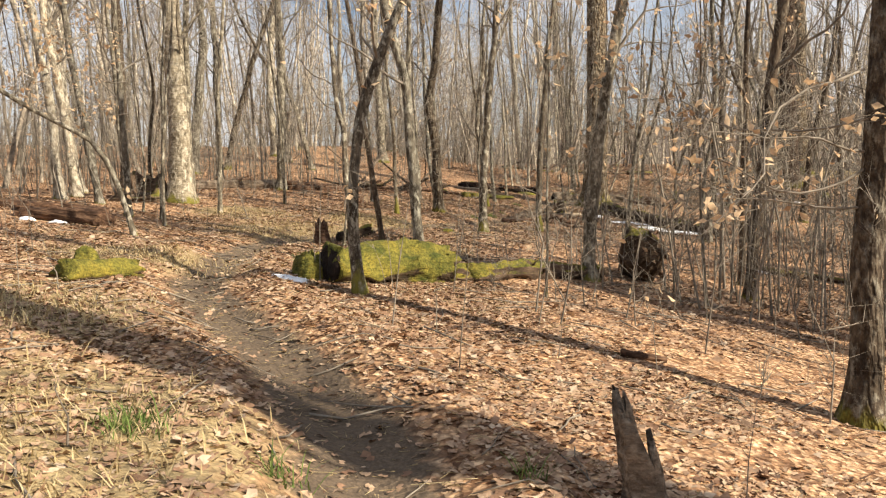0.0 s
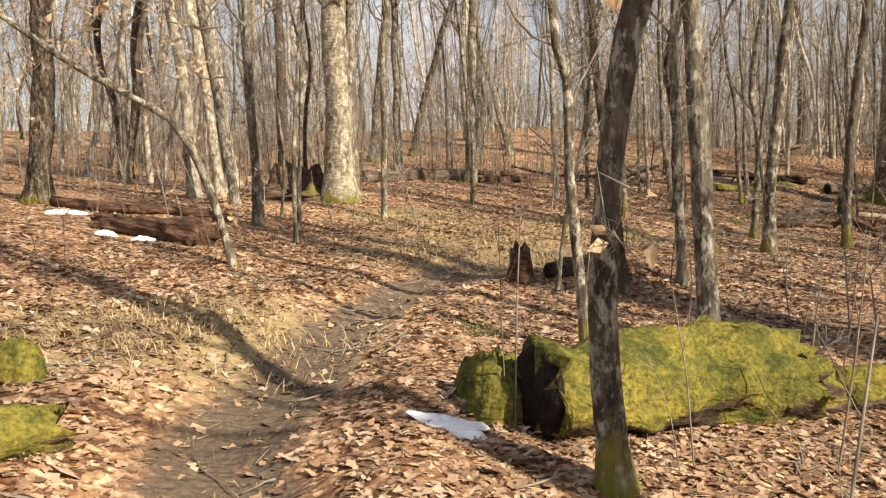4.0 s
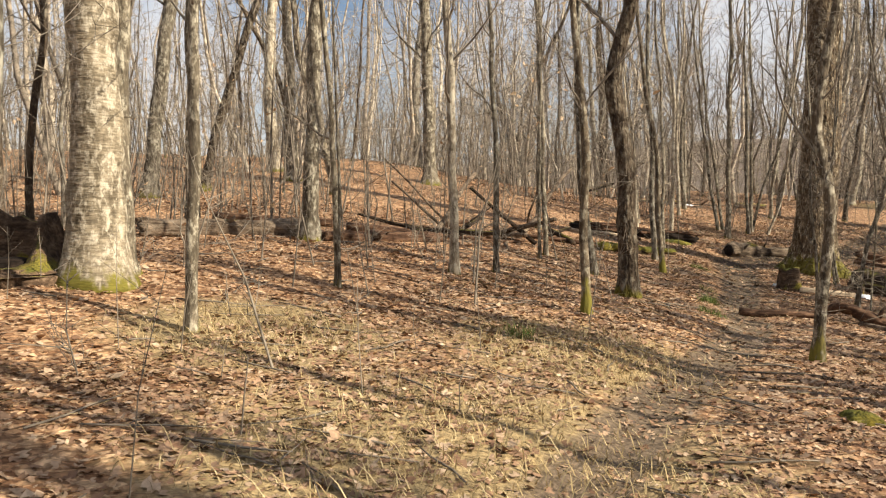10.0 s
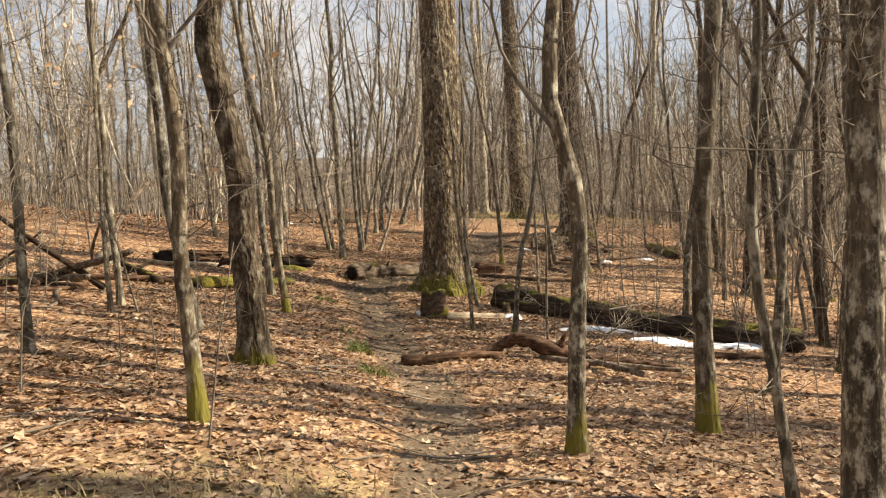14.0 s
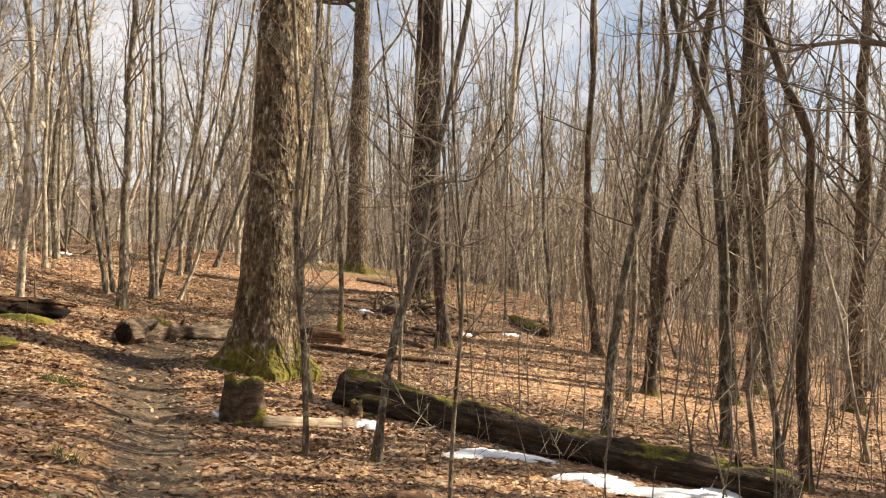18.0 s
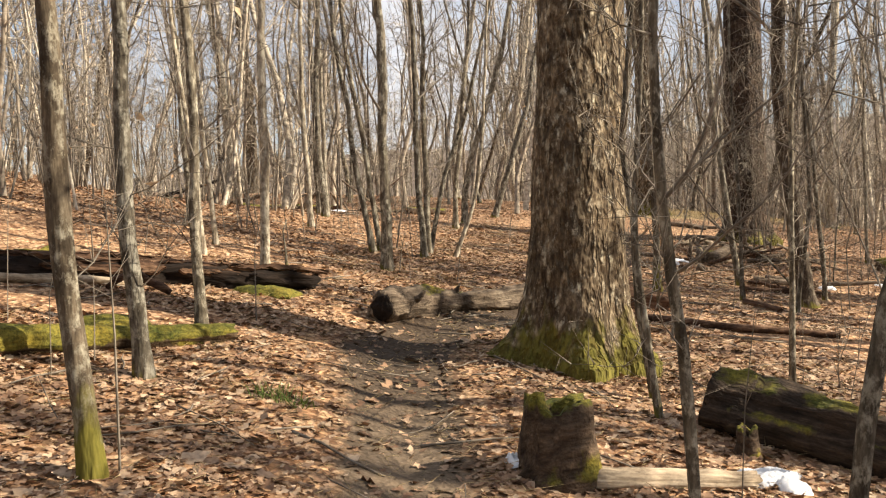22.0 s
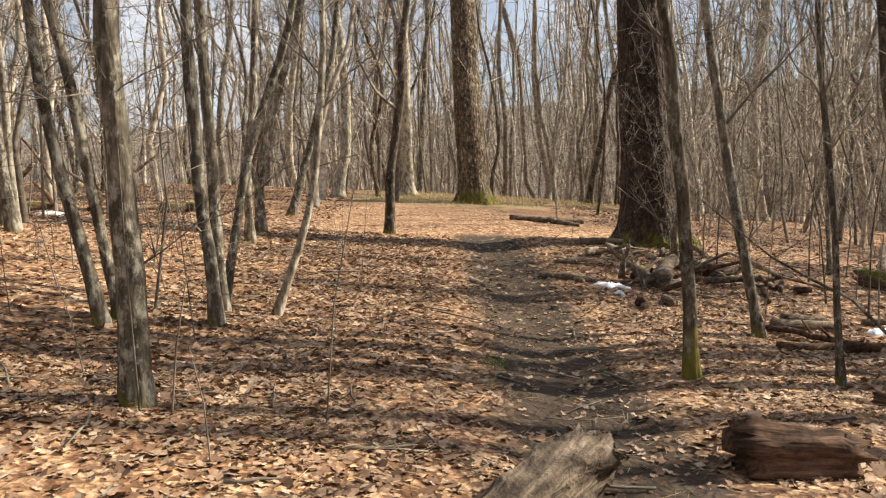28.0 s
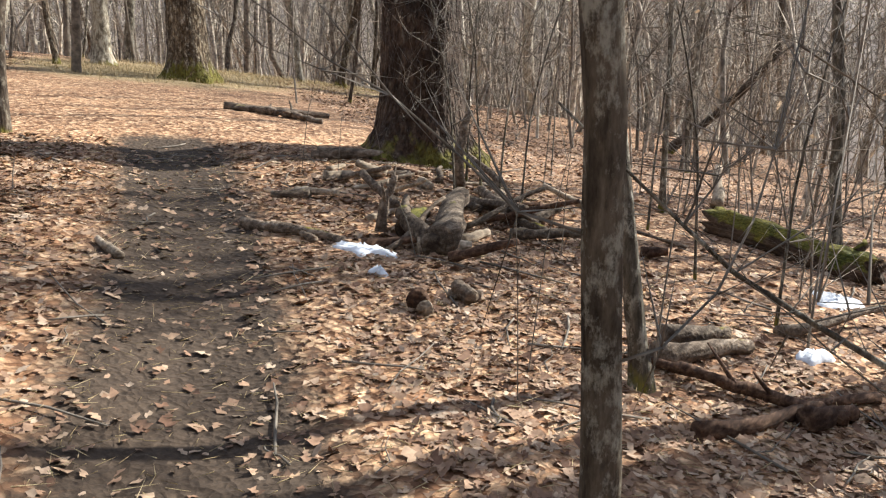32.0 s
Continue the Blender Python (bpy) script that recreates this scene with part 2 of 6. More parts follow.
# near-black wood with the shade inside hollows put into its colour
HOLLOW_SHADE = rot_material("hollow_shade_wood", (0.008, 0.006, 0.004), (0.018, 0.012, 0.009), (0.04, 0.027, 0.02))


def soft_material(name, stops, scale, rough=0.8, strength=0.4):
    m, nt, b = nodes_of(name, rough)
    f = noise_of(nt, coords(nt), scale, 5.0, 0.65)
    nt.links.new(ramp(nt, f, stops), b.inputs["Base Color"])
    bump(nt, b, f, strength, 0.01)
    return m


SNOW = soft_material("old_snow", [(0.3, (0.7, 0.74, 0.8)), (0.7, (0.86, 0.88, 0.9))], 14.0, 0.6)


LITTER = island_material("fallen_leaf", [(0.0, (0.17, 0.094, 0.057)), (0.25, (0.27, 0.163, 0.10)), (0.5, (0.355, 0.23, 0.145)), (0.8, (0.435, 0.305, 0.2)), (1.0, (0.53, 0.405, 0.288))], 0.7)
DEAD_LEAF = island_material("dead_beech_leaf", [(0.0, (0.46, 0.29, 0.165)), (0.5, (0.62, 0.45, 0.275)), (1.0, (0.74, 0.58, 0.40))], 0.7, 0.4)
STRAW = island_material("dry_grass", [(0.0, (0.30, 0.22, 0.11)), (0.5, (0.46, 0.36, 0.19)), (1.0, (0.58, 0.48, 0.28))], 0.8, 0.2)
GREEN = island_material("green_grass", [(0.0, (0.07, 0.11, 0.025)), (1.0, (0.19, 0.25, 0.07))], 0.8, 0.25)

# ---------------------------------------------------------------- the lie of the land
G = (-0.2004, -0.1108, 0.0550, 0.1044, 0.4175)
BUMPS = [(-8, 13.5, 0.129), (-3.5, 4.5, 0.183), (-3.5, 9, -0.03), (-3.5, 13.5, -0.127), (-3.5, 18, -0.09), (-3.5, 22.5, 0.387), (1, 0, 0.032), (1, 9, 0.095), (1, 13.5, 0.288), (1, 18, 0.094), (1, 22.5, -0.118), (1, 31.5, 0.141), (5.5, 9, -0.187), (5.5, 13.5, 0.032), (5.5, 22.5, -0.043), (5.5, 27, 0.143), (5.5, 31.5, 0.032), (5.5, 36, 0.141), (10, 27, 0.114), (10, 31.5, -0.161), (10, 36, -0.067), (14.5, 31.5, 0.238), (14.5, 36, 0.291), (14.5, 40.5, 0.043), (19, 40.5, 0.102),
         (-6, 19, 0.1), (-4.4, 22.3, 0.08), (4, 37.2, 0.42), (7.5, 40.5, 0.16)]
TRAIL = [(0.3, -6), (0, 0.2), (-0.02, 1.33), (-0.2, 2.64), (-0.43, 3.98), (-1.03, 5.37), (-1.51, 6.15), (-2.06, 7.15), (-2.54, 8.24), (-2.71, 9.32), (-2.91, 10.71), (-2.91, 11.67), (-2.85, 12.63), (-2.6, 13.6), (-1.95, 14.89), (-1.21, 16.28), (-0.44, 17.59), (0.19, 18.62), (0.83, 19.67), (1.4, 20.96), (1.75, 22.17), (2.36, 23.51), (2.96, 25.04), (3.57, 26.8), (4.2, 27.68), (5.26, 28.39), (6.56, 29.02), (10.27, 33.28), (11.07, 34.16), (11.98, 35.39), (12.56, 36.15)]


def trail_distance(x, y):
    best = np.full(np.shape(x), 99.0)
    for (ax, ay), (bx, by) in zip(TRAIL, TRAIL[1:]):
        dx, dy = bx - ax, by - ay
        k = np.clip(((x - ax) * dx + (y - ay) * dy) / (dx * dx + dy * dy), 0, 1)
        best = np.minimum(best, np.hypot(x - ax - k * dx, y - ay - k * dy))
    return best


def smooth_step(a, b, v):
    k = np.clip((v - a) / (b - a), 0, 1)
    return k * k * (3 - 2 * k)


def land(x, y):
    x, y = np.asarray(x, float), np.asarray(y, float)
    xs, ys = 30 * np.tanh(x / 30), 45 * np.tanh((y - 15) / 45)
    z = G[0] + G[1] * 80 * np.tanh(x / 80) + G[2] * 90 * np.tanh(y / 90) + G[3] * ys * ys / 100 + G[4] * xs * ys / 100
    for u, v, a in BUMPS:
        z = z + a * np.exp(-((x - u) ** 2 + (y - v) ** 2) / 25.92)
    z = z + 1.9 * smooth_step(20, 42, y) * smooth_step(-6, 6, -x)
    away = trail_distance(x, y)
    z = z - 0.09 * np.exp(-(away / 0.5) ** 2) - 0.06 * np.exp(-(away / 0.3) ** 2) * (1 - smooth_step(9, 13, y))
    z = z + 0.055 * np.exp(-((away - 0.68) / 0.22) ** 2) * (1 - smooth_step(11, 14, y))
    z = z + 0.2 * np.exp(-((x + 0.93) ** 2 + (y - 13.27) ** 2) / 0.28)
    z = z + 0.016 * np.sin(2.1 * x + 1.3 * np.sin(1.7 * y)) * np.sin(1.9 * y + 0.7 * x) + 0.008 * np.sin(5.3 * x + 2 * y) * np.sin(4.7 * y - 1.5 * x)
    z = z + 34 * smooth_step(85, 230, 0.9 * x + 0.35 * y) - 5 * smooth_step(20, 70, 0.95 * x - 0.25 * y)
    z = z - 4.5 * smooth_step(48.5, 80, 0.658 * x + 0.753 * y)
    return z


def height(x, y):
    return float(land(x, y))


# ---------------------------------------------------------------- mesh building
RINGS = {}


def ring_faces(n, sides):
    if (n, sides) not in RINGS:
        i, j = np.meshgrid(np.arange(n - 1) * sides, np.arange(sides), indexing="ij")
        k = (j + 1) % sides
        RINGS[n, sides] = np.stack([i + j, i + k, i + sides + k, i + sides + j], -1).reshape(-1, 4)
    return RINGS[n, sides]


class Shape:
    """Gathers vertices and faces for one mesh."""

    def __init__(self):
        self.v, self.q, self.t, self.n = [], [], [], 0

    def add(self, verts, quads=None, tris=None):
        verts = np.asarray(verts, float)
        self.v.append(verts)
        if quads is not None and len(quads):
            self.q.append(np.asarray(quads) + self.n)
        if tris is not None and len(tris):
            self.t.append(np.asarray(tris) + self.n)
        self.n += len(verts)

    def tube(self, pts, radii, sides=6, squash=None, cap=True, rng=None, rough=0.0):
        pts = np.asarray(pts, float)
        n = len(pts)
        d = np.gradient(pts, axis=0)
        d /= np.linalg.norm(d, axis=1)[:, None] + 1e-9
        ref = np.array([0.0, 0.0, 1.0]) if abs(d[:, 2]).mean() < 0.75 else np.array([1.0, 0.0, 0.0])
        a = np.cross(d, ref)
        a /= np.linalg.norm(a, axis=1)[:, None] + 1e-9
        b = np.cross(d, a)
        th = np.arange(sides) * 2 * math.pi / sides
        r = np.asarray(radii, float)[:, None] * np.ones((1, sides))
        if rng is not None and rough:
            ridge = rng.normal(0, 1, sides)
            r = r * (1 + rough * (0.55 * ridge[None, :] + 0.6 * rng.normal(0, 1, (n, sides))))
        if squash is not None:
            r = r * squash(np.linspace(0, 1, n)[:, None], th[None, :])
        ring = pts[:, None, :] + r[:, :, None] * (np.cos(th)[None, :, None] * a[:, None, :] + np.sin(th)[None, :, None] * b[:, None, :])
        verts, tris = ring.reshape(-1, 3), None
        if cap:
            verts = np.vstack([verts, pts[0], pts[-1]])
            j = np.arange(sides)
            k = (j + 1) % sides
            lo, hi = n * sides, n * sides + 1
            o = (n - 1) * sides
            tris = np.vstack([np.stack([k, j, np.full(sides, lo)], 1), np.stack([o + j, o + k, np.full(sides, hi)], 1)])
        self.add(verts, ring_faces(n, sides), tris)

    def mesh(self, name, material, smooth=True):
        me = bpy.data.meshes.new(name)
        v = np.concatenate(self.v) if self.v else np.zeros((0, 3))
        q = np.concatenate(self.q) if self.q else np.zeros((0, 4), int)
        t = np.concatenate(self.t) if self.t else np.zeros((0, 3), int)
        me.vertices.add(len(v))
        me.vertices.foreach_set("co", v.ravel())
        me.loops.add(q.size + t.size)
        me.loops.foreach_set("vertex_index", np.concatenate([q.ravel(), t.ravel()]).astype(np.int32))
        me.polygons.add(len(q) + len(t))
        me.polygons.foreach_set("loop_start", np.concatenate([np.arange(len(q)) * 4, q.size + np.arange(len(t)) * 3]).astype(np.int32))
        me.update(calc_edges=True)
        if smooth:
            me.polygons.foreach_set("use_smooth", np.ones(len(me.polygons), bool))
        me.materials.append(material)
        return me


def part(name, shape, material, parent, label="", smooth=True):
    ob = new(name, shape.mesh(name, material, smooth))
    ob.parent = parent
    if label:
        ob["label"] = label
    return ob


def thing(name, x, y, label, category, group="", sink=0.0):
    ob = new(name)
    ob.matrix_world = pose(x, y, height(x, y) - sink)
    ob.empty_display_size = 0.1
    return tagged(ob, label, category, group)


# ---------------------------------------------------------------- ground
def axis(lo, core_lo, core_hi, hi, step):
    core = np.arange(core_lo, core_hi, step)
    out, v, s = [], core_hi, step
    while v < hi:
        out.append(v)
        s *= 1.13
        v += s
    back, v, s = [], core_lo - step, step
    while v > lo:
        back.append(v)
        s *= 1.13
        v -= s
    return np.concatenate([[lo], back[::-1], core, out, [hi]])


def ground_material():
    m, nt, b = nodes_of("leaf_litter_ground", 0.95)
    v = coords(nt)
    vor = nd(nt, "TexVoronoi", Scale=21.0)
    warp = nt.nodes.new("ShaderNodeVectorMath")
    warp.operation = "ADD"
    nz = nd(nt, "TexNoise", Scale=9.0, Detail=3.0)
    nt.links.new(v, nz.inputs["Vector"])
    sc = nt.nodes.new("ShaderNodeVectorMath")
    sc.operation = "SCALE"
    sc.inputs["Scale"].default_value = 0.09
    nt.links.new(nz.outputs["Color"], sc.inputs[0])
    nt.links.new(v, warp.inputs[0])
    nt.links.new(sc.outputs[0], warp.inputs[1])
    nt.links.new(warp.outputs[0], vor.inputs["Vector"])
    sep = nt.nodes.new("ShaderNodeSeparateColor")
    nt.links.new(vor.outputs["Color"], sep.inputs[0])
    leaf = ramp(nt, sep.outputs[0], [(0.0, (0.13, 0.068, 0.036)), (0.3, (0.28, 0.168, 0.098)), (0.65, (0.445, 0.303, 0.186)), (1.0, (0.59, 0.452, 0.31))])
    # cell borders darkened: shade of the gaps between leaves put into the colour
    leaf = mixc(nt, 1.0, leaf, ramp(nt, vor.outputs["Distance"], [(0.2, (1.25, 1.24, 1.22)), (0.6, (0.72, 0.69, 0.67))]), "MULTIPLY")
    vor2 = nd(nt, "TexVoronoi", Scale=38.0)
    nt.links.new(warp.outputs[0], vor2.inputs["Vector"])
    sep2 = nt.nodes.new("ShaderNodeSeparateColor")
    nt.links.new(vor2.outputs["Color"], sep2.inputs[0])
    leaf = mixc(nt, 0.75, leaf, ramp(nt, sep2.outputs[1], [(0.1, (0.55, 0.5, 0.47)), (0.9, (1.45, 1.42, 1.38))]), "MULTIPLY")
    big = noise_of(nt, v, 0.55, 5.0, 0.6)
    leaf = mixc(nt, 1.0, leaf, ramp(nt, big, [(0.3, (0.72, 0.68, 0.66)), (0.7, (1.12, 1.1, 1.05))]), "MULTIPLY")
    leaf = mixc(nt, 1.0, leaf, ramp(nt, noise_of(nt, v, 4.5, 7.0, 0.72), [(0.32, (0.6, 0.56, 0.54)), (0.5, (1.0, 0.98, 0.96)), (0.68, (1.28, 1.27, 1.24))]), "MULTIPLY")
    straw = ramp(nt, noise_of(nt, coords(nt, (1, 3, 1)), 22.0, 5.0, 0.7), [(0.3, (0.15, 0.105, 0.055)), (0.7, (0.44, 0.34, 0.18))])
    soil = ramp(nt, noise_of(nt, v, 46.0, 8.0, 0.8), [(0.3, (0.06, 0.045, 0.031)), (0.55, (0.17, 0.127, 0.087)), (0.78, (0.32, 0.248, 0.172))])
    att = nt.nodes.new("ShaderNodeVertexColor")
    att.layer_name = "cover"
    cov = nt.nodes.new("ShaderNodeSeparateColor")
    nt.links.new(att.outputs[0], cov.inputs[0])
    soil = mixc(nt, att.outputs[1], soil, mixc(nt, 1.0, soil, (0.42, 0.4, 0.4), "MULTIPLY"))
    edge = noise_of(nt, v, 6.0, 5.0, 0.7)
    trail = ramp(nt, math_node(nt, "ADD", cov.outputs[0], math_node(nt, "MULTIPLY", edge, 0.7)), [(0.72, (0, 0, 0)), (0.98, (1, 1, 1))])
    grass = ramp(nt, math_node(nt, "ADD", cov.outputs[1], math_node(nt, "MULTIPLY", edge, 0.7)), [(0.62, (0, 0, 0)), (0.92, (1, 1, 1))])
    col = mixc(nt, grass, leaf, straw)
    col = mixc(nt, trail, col, soil)
    bare = ramp(nt, noise_of(nt, coords(nt, (1, 1, 0.15)), 0.9, 6.0, 0.75), [(0.3, (0.085, 0.072, 0.064)), (0.55, (0.15, 0.128, 0.112)), (0.75, (0.22, 0.19, 0.165))])
    col = mixc(nt, cov.outputs[2], col, bare)
    nt.links.new(col, b.inputs["Base Color"])
    h = math_node(nt, "ADD", vor.outputs["Distance"], noise_of(nt, v, 9.0, 2.0, 0.5))
    bump(nt, b, h, 0.7, 0.02)
    return m


GRASSY = [(-1.9, 3.2, 1.3), (-3.2, 5.6, 1.2), (-3.6, 9.6, 1.2), (-2.6, 14.8, 1.7), (-4.2, 17.2, 1.2), (-1.5, 17.5, 1.3), (19.5, 45.0, 3.2), (25.0, 46.5, 5.0), (-1.2, 1.6, 1.0)]


def straw_cover(x, y):
    c = np.zeros(np.shape(x))
    for u, v, r in GRASSY:
        c = np.maximum(c, np.exp(-((x - u) ** 2 + (y - v) ** 2) / (r * r)))
    return c


def build_ground():
    xs, ys = axis(-420, -9, 15, 460, 0.13), axis(-260, -1, 40, 480, 0.13)
    gx, gy = np.meshgrid(xs, ys)
    rng = np.random.default_rng(4)
    gz = land(gx, gy) + np.where((np.abs(gx - 3) < 13) & (np.abs(gy - 19) < 22), rng.normal(0, 0.006, gx.shape), 0)
    nx, ny = len(xs), len(ys)
    verts = np.stack([gx, gy, gz], -1).reshape(-1, 3)
    i = (np.arange(ny - 1)[:, None] * nx + np.arange(nx - 1)[None, :]).ravel()
    faces = np.stack([i, i + 1, i + nx + 1, i + nx], 1)
    me = bpy.data.meshes.new("ground")
    me.vertices.add(len(verts))
    me.vertices.foreach_set("co", verts.ravel())
    me.loops.add(faces.size)
    me.loops.foreach_set("vertex_index", faces.ravel())
    me.polygons.add(len(faces))
    me.polygons.foreach_set("loop_start", np.arange(len(faces)) * 4)
    me.update(calc_edges=True)
    me.polygons.foreach_set("use_smooth", [True] * len(faces))
    col = np.zeros((len(verts), 4), np.float32)
    col[:, 0] = 0.95 * np.exp(-(trail_distance(verts[:, 0], verts[:, 1]) / (0.44 - 0.1 * smooth_step(6, 9, verts[:, 1]) + 0.34 * smooth_step(22, 30, verts[:, 1]))) ** 2)
    col[:, 1] = straw_cover(verts[:, 0], verts[:, 1])
    col[:, 2] = smooth_step(60, 110, trail_distance(verts[:, 0], verts[:, 1]))
    # soil painted darker: shade on the first stretch, damp and tree shade later
    damp_and_shade = 0.5 * (1 - smooth_step(9, 12, verts[:, 1])) + smooth_step(24.5, 27, verts[:, 1])
    col[:, 3] = damp_and_shade
    att = me.color_attributes.new("cover", "FLOAT_COLOR", "POINT")
    att.data.foreach_set("color", col.ravel())
    me.materials.append(ground_material())
    return tagged(new("ground", me), "leaf-covered forest floor with a worn earth trail", "ground", kind="structure")


build_ground()

# ---------------------------------------------------------------- trees
KIND_LABEL = {
    "grey": "bare grey-barked young tree rising from leaf litter",
    "dark": "bare dark-barked tree standing in leaf litter",
    "pale": "bare slender tree with pale sunlit bark",
    "syc": "bare tree with mottled lichen bark and mossy foot",
    "moss": "bare tree with green moss round its foot",
    "big": "stout bare tree with rough grey-brown bark",
    "beech": "large pale smooth-barked beech with spreading roots",
    "sap": "thin leafless sapling in leaf litter",
    "arch": "slender tree arching sideways with withered leaves",
    "stub": "short broken sapling stub beside a log",
}


def bezier_path(points, step):
    """Points along a smooth line through the given ones (Catmull-Rom)."""
    p = np.asarray(points, float)
    p = np.vstack([2 * p[0] - p[1], p, 2 * p[-1] - p[-2]])
    out = []
    for i in range(1, len(p) - 2):
        n = max(1, int(np.linalg.norm(p[i + 1] - p[i]) / step))
        for k in range(n):
            t = k / n
            out.append(0.5 * ((2 * p[i]) + (p[i + 1] - p[i - 1]) * t + (2 * p[i - 1] - 5 * p[i] + 4 * p[i + 1] - p[i + 2]) * t * t
                              + (3 * p[i] - p[i - 1] - 3 * p[i + 1] + p[i + 2]) * t ** 3))
    out.append(p[-2])
    return np.array(out)


def grow(shape, rng, start, way, length, radius, level, sides, tips=None, joint=None):
    n = 7 if level == 0 else (6 if level == 1 else 3)
    pts, d = [np.array(start, float)], np.array(way, float)
    for _ in range(n):
        d = d + rng.normal(0, 0.2, 3) + np.array([0, 0, 0.10])
        d /= np.linalg.norm(d)
        pts.append(pts[-1] + d * length / n)
    first = shape.n
    shape.tube(pts, radius * np.linspace(1, 0.3, n + 1), sides, cap=False)
    if joint is not None:
        shape.t.append(np.array([[joint, first, first + 1]]))
    if tips is not None and level >= 1:
        tips.append((pts[-1], d))
        tips.append((pts[1], d))
    if level >= 2:
        return
    for _ in range(int(rng.integers(3, 6)) if level == 0 else int(rng.integers(2, 5))):
        k = int(rng.integers(1, n + 1))
        w = (pts[k] - pts[k - 1]) / np.linalg.norm(pts[k] - pts[k - 1]) + rng.normal(0, 0.55, 3)
        grow(shape, rng, pts[k], w / np.linalg.norm(w), length * rng.uniform(0.32, 0.6), radius * 0.45, level + 1, 4 if level == 0 else 3, tips, first + k * sides)


def spikes(shape, base, tip, radius):
    """Many thin three-sided twigs at once, from base to tip."""
    d = tip - base
    d /= np.linalg.norm(d, axis=1)[:, None] + 1e-9
    a = np.cross(d, np.array([0.31, 0.52, 0.79]))
    a /= np.linalg.norm(a, axis=1)[:, None] + 1e-9
    b = np.cross(d, a)
    r = np.asarray(radius, float).reshape(-1, 1)
    v = np.stack([base + a * r, base - a * r * 0.5 + b * r * 0.87, base - a * r * 0.5 - b * r * 0.87, tip], 1).reshape(-1, 3)
    o = np.arange(len(base))[:, None] * 4
    shape.add(v, None, np.concatenate([o + [0, 1, 3], o + [1, 2, 3], o + [2, 0, 3]]))


def whips(shape, a, b, c, radius):
    """Many bent three-sided twigs at once, from a over the elbow b to the tip c."""
    d = c - a
    d /= np.linalg.norm(d, axis=1)[:, None] + 1e-9
    p = np.cross(d, np.array([0.31, 0.52, 0.79]))
    p /= np.linalg.norm(p, axis=1)[:, None] + 1e-9
    q = np.cross(d, p)
    r = np.asarray(radius, float).reshape(-1, 1)
    ring = [p * r, -p * r * 0.5 + q * r * 0.87, -p * r * 0.5 - q * r * 0.87]
    v = np.stack([a + w for w in ring] + [b + w * 0.6 for w in ring] + [c], 1).reshape(-1, 3)
    o = np.arange(len(a))[:, None] * 7
    shape.add(v, np.concatenate([o + [0, 1, 4, 3], o + [1, 2, 5, 4], o + [2, 0, 3, 5]]), np.concatenate([o + [3, 4, 6], o + [4, 5, 6], o + [5, 3, 6]]))


def fringe(limb, rng, count):
    """Fine twigs that grow out of the limb's wood."""
    v = np.concatenate(limb.v)
    at = rng.integers(0, len(v), count)
    base = v[at]
    way = rng.normal(0, 0.5, (count, 3)) + [0, 0, 0.35]
    tip = base + way * rng.uniform(0.08, 0.42, count)[:, None]
    r = rng.uniform(0.003, 0.006, (count, 1))
    side = np.cross(way, rng.normal(0, 1, (count, 3)))
    side /= np.linalg.norm(side, axis=1)[:, None] + 1e-9
    over = np.cross(side, way)
    over /= np.linalg.norm(over, axis=1)[:, None] + 1e-9
    o = limb.n + 3 * np.arange(count)
    limb.add(np.stack([base + side * r, base + over * r, tip], 1).reshape(-1, 3))
    limb.t.append(np.concatenate([np.stack(c, 1) for c in ((at, o, o + 2), (o, o + 1, o + 2), (o + 1, at, o + 2))]))
    return limb


def leaves_at(rng, tips, count, size):
    s = Shape()
    for _ in range(count):
        p, d = tips[int(rng.integers(len(tips)))]
        a = rng.normal(0, 1, 3) + np.array(d) * 1.2
        a[2] -= 0.6
        a /= np.linalg.norm(a)
        b = np.cross(a, rng.normal(0, 1, 3))
        b /= np.linalg.norm(b)
        c = np.cross(a, b)
        l = size * rng.uniform(0.6, 1.3)
        w = l * 0.27
        p = np.array(p) + rng.normal(0, 0.06, 3)
        s.add([p, p + a * l * 0.35 + b * w + c * w * 0.4, p + a * l * 0.4, p + a * l * 0.35 - b * w + c * w * 0.4, p + a * l],
              None, [(0, 1, 2), (0, 2, 3), (2, 1, 4), (3, 2, 4)])
    return s


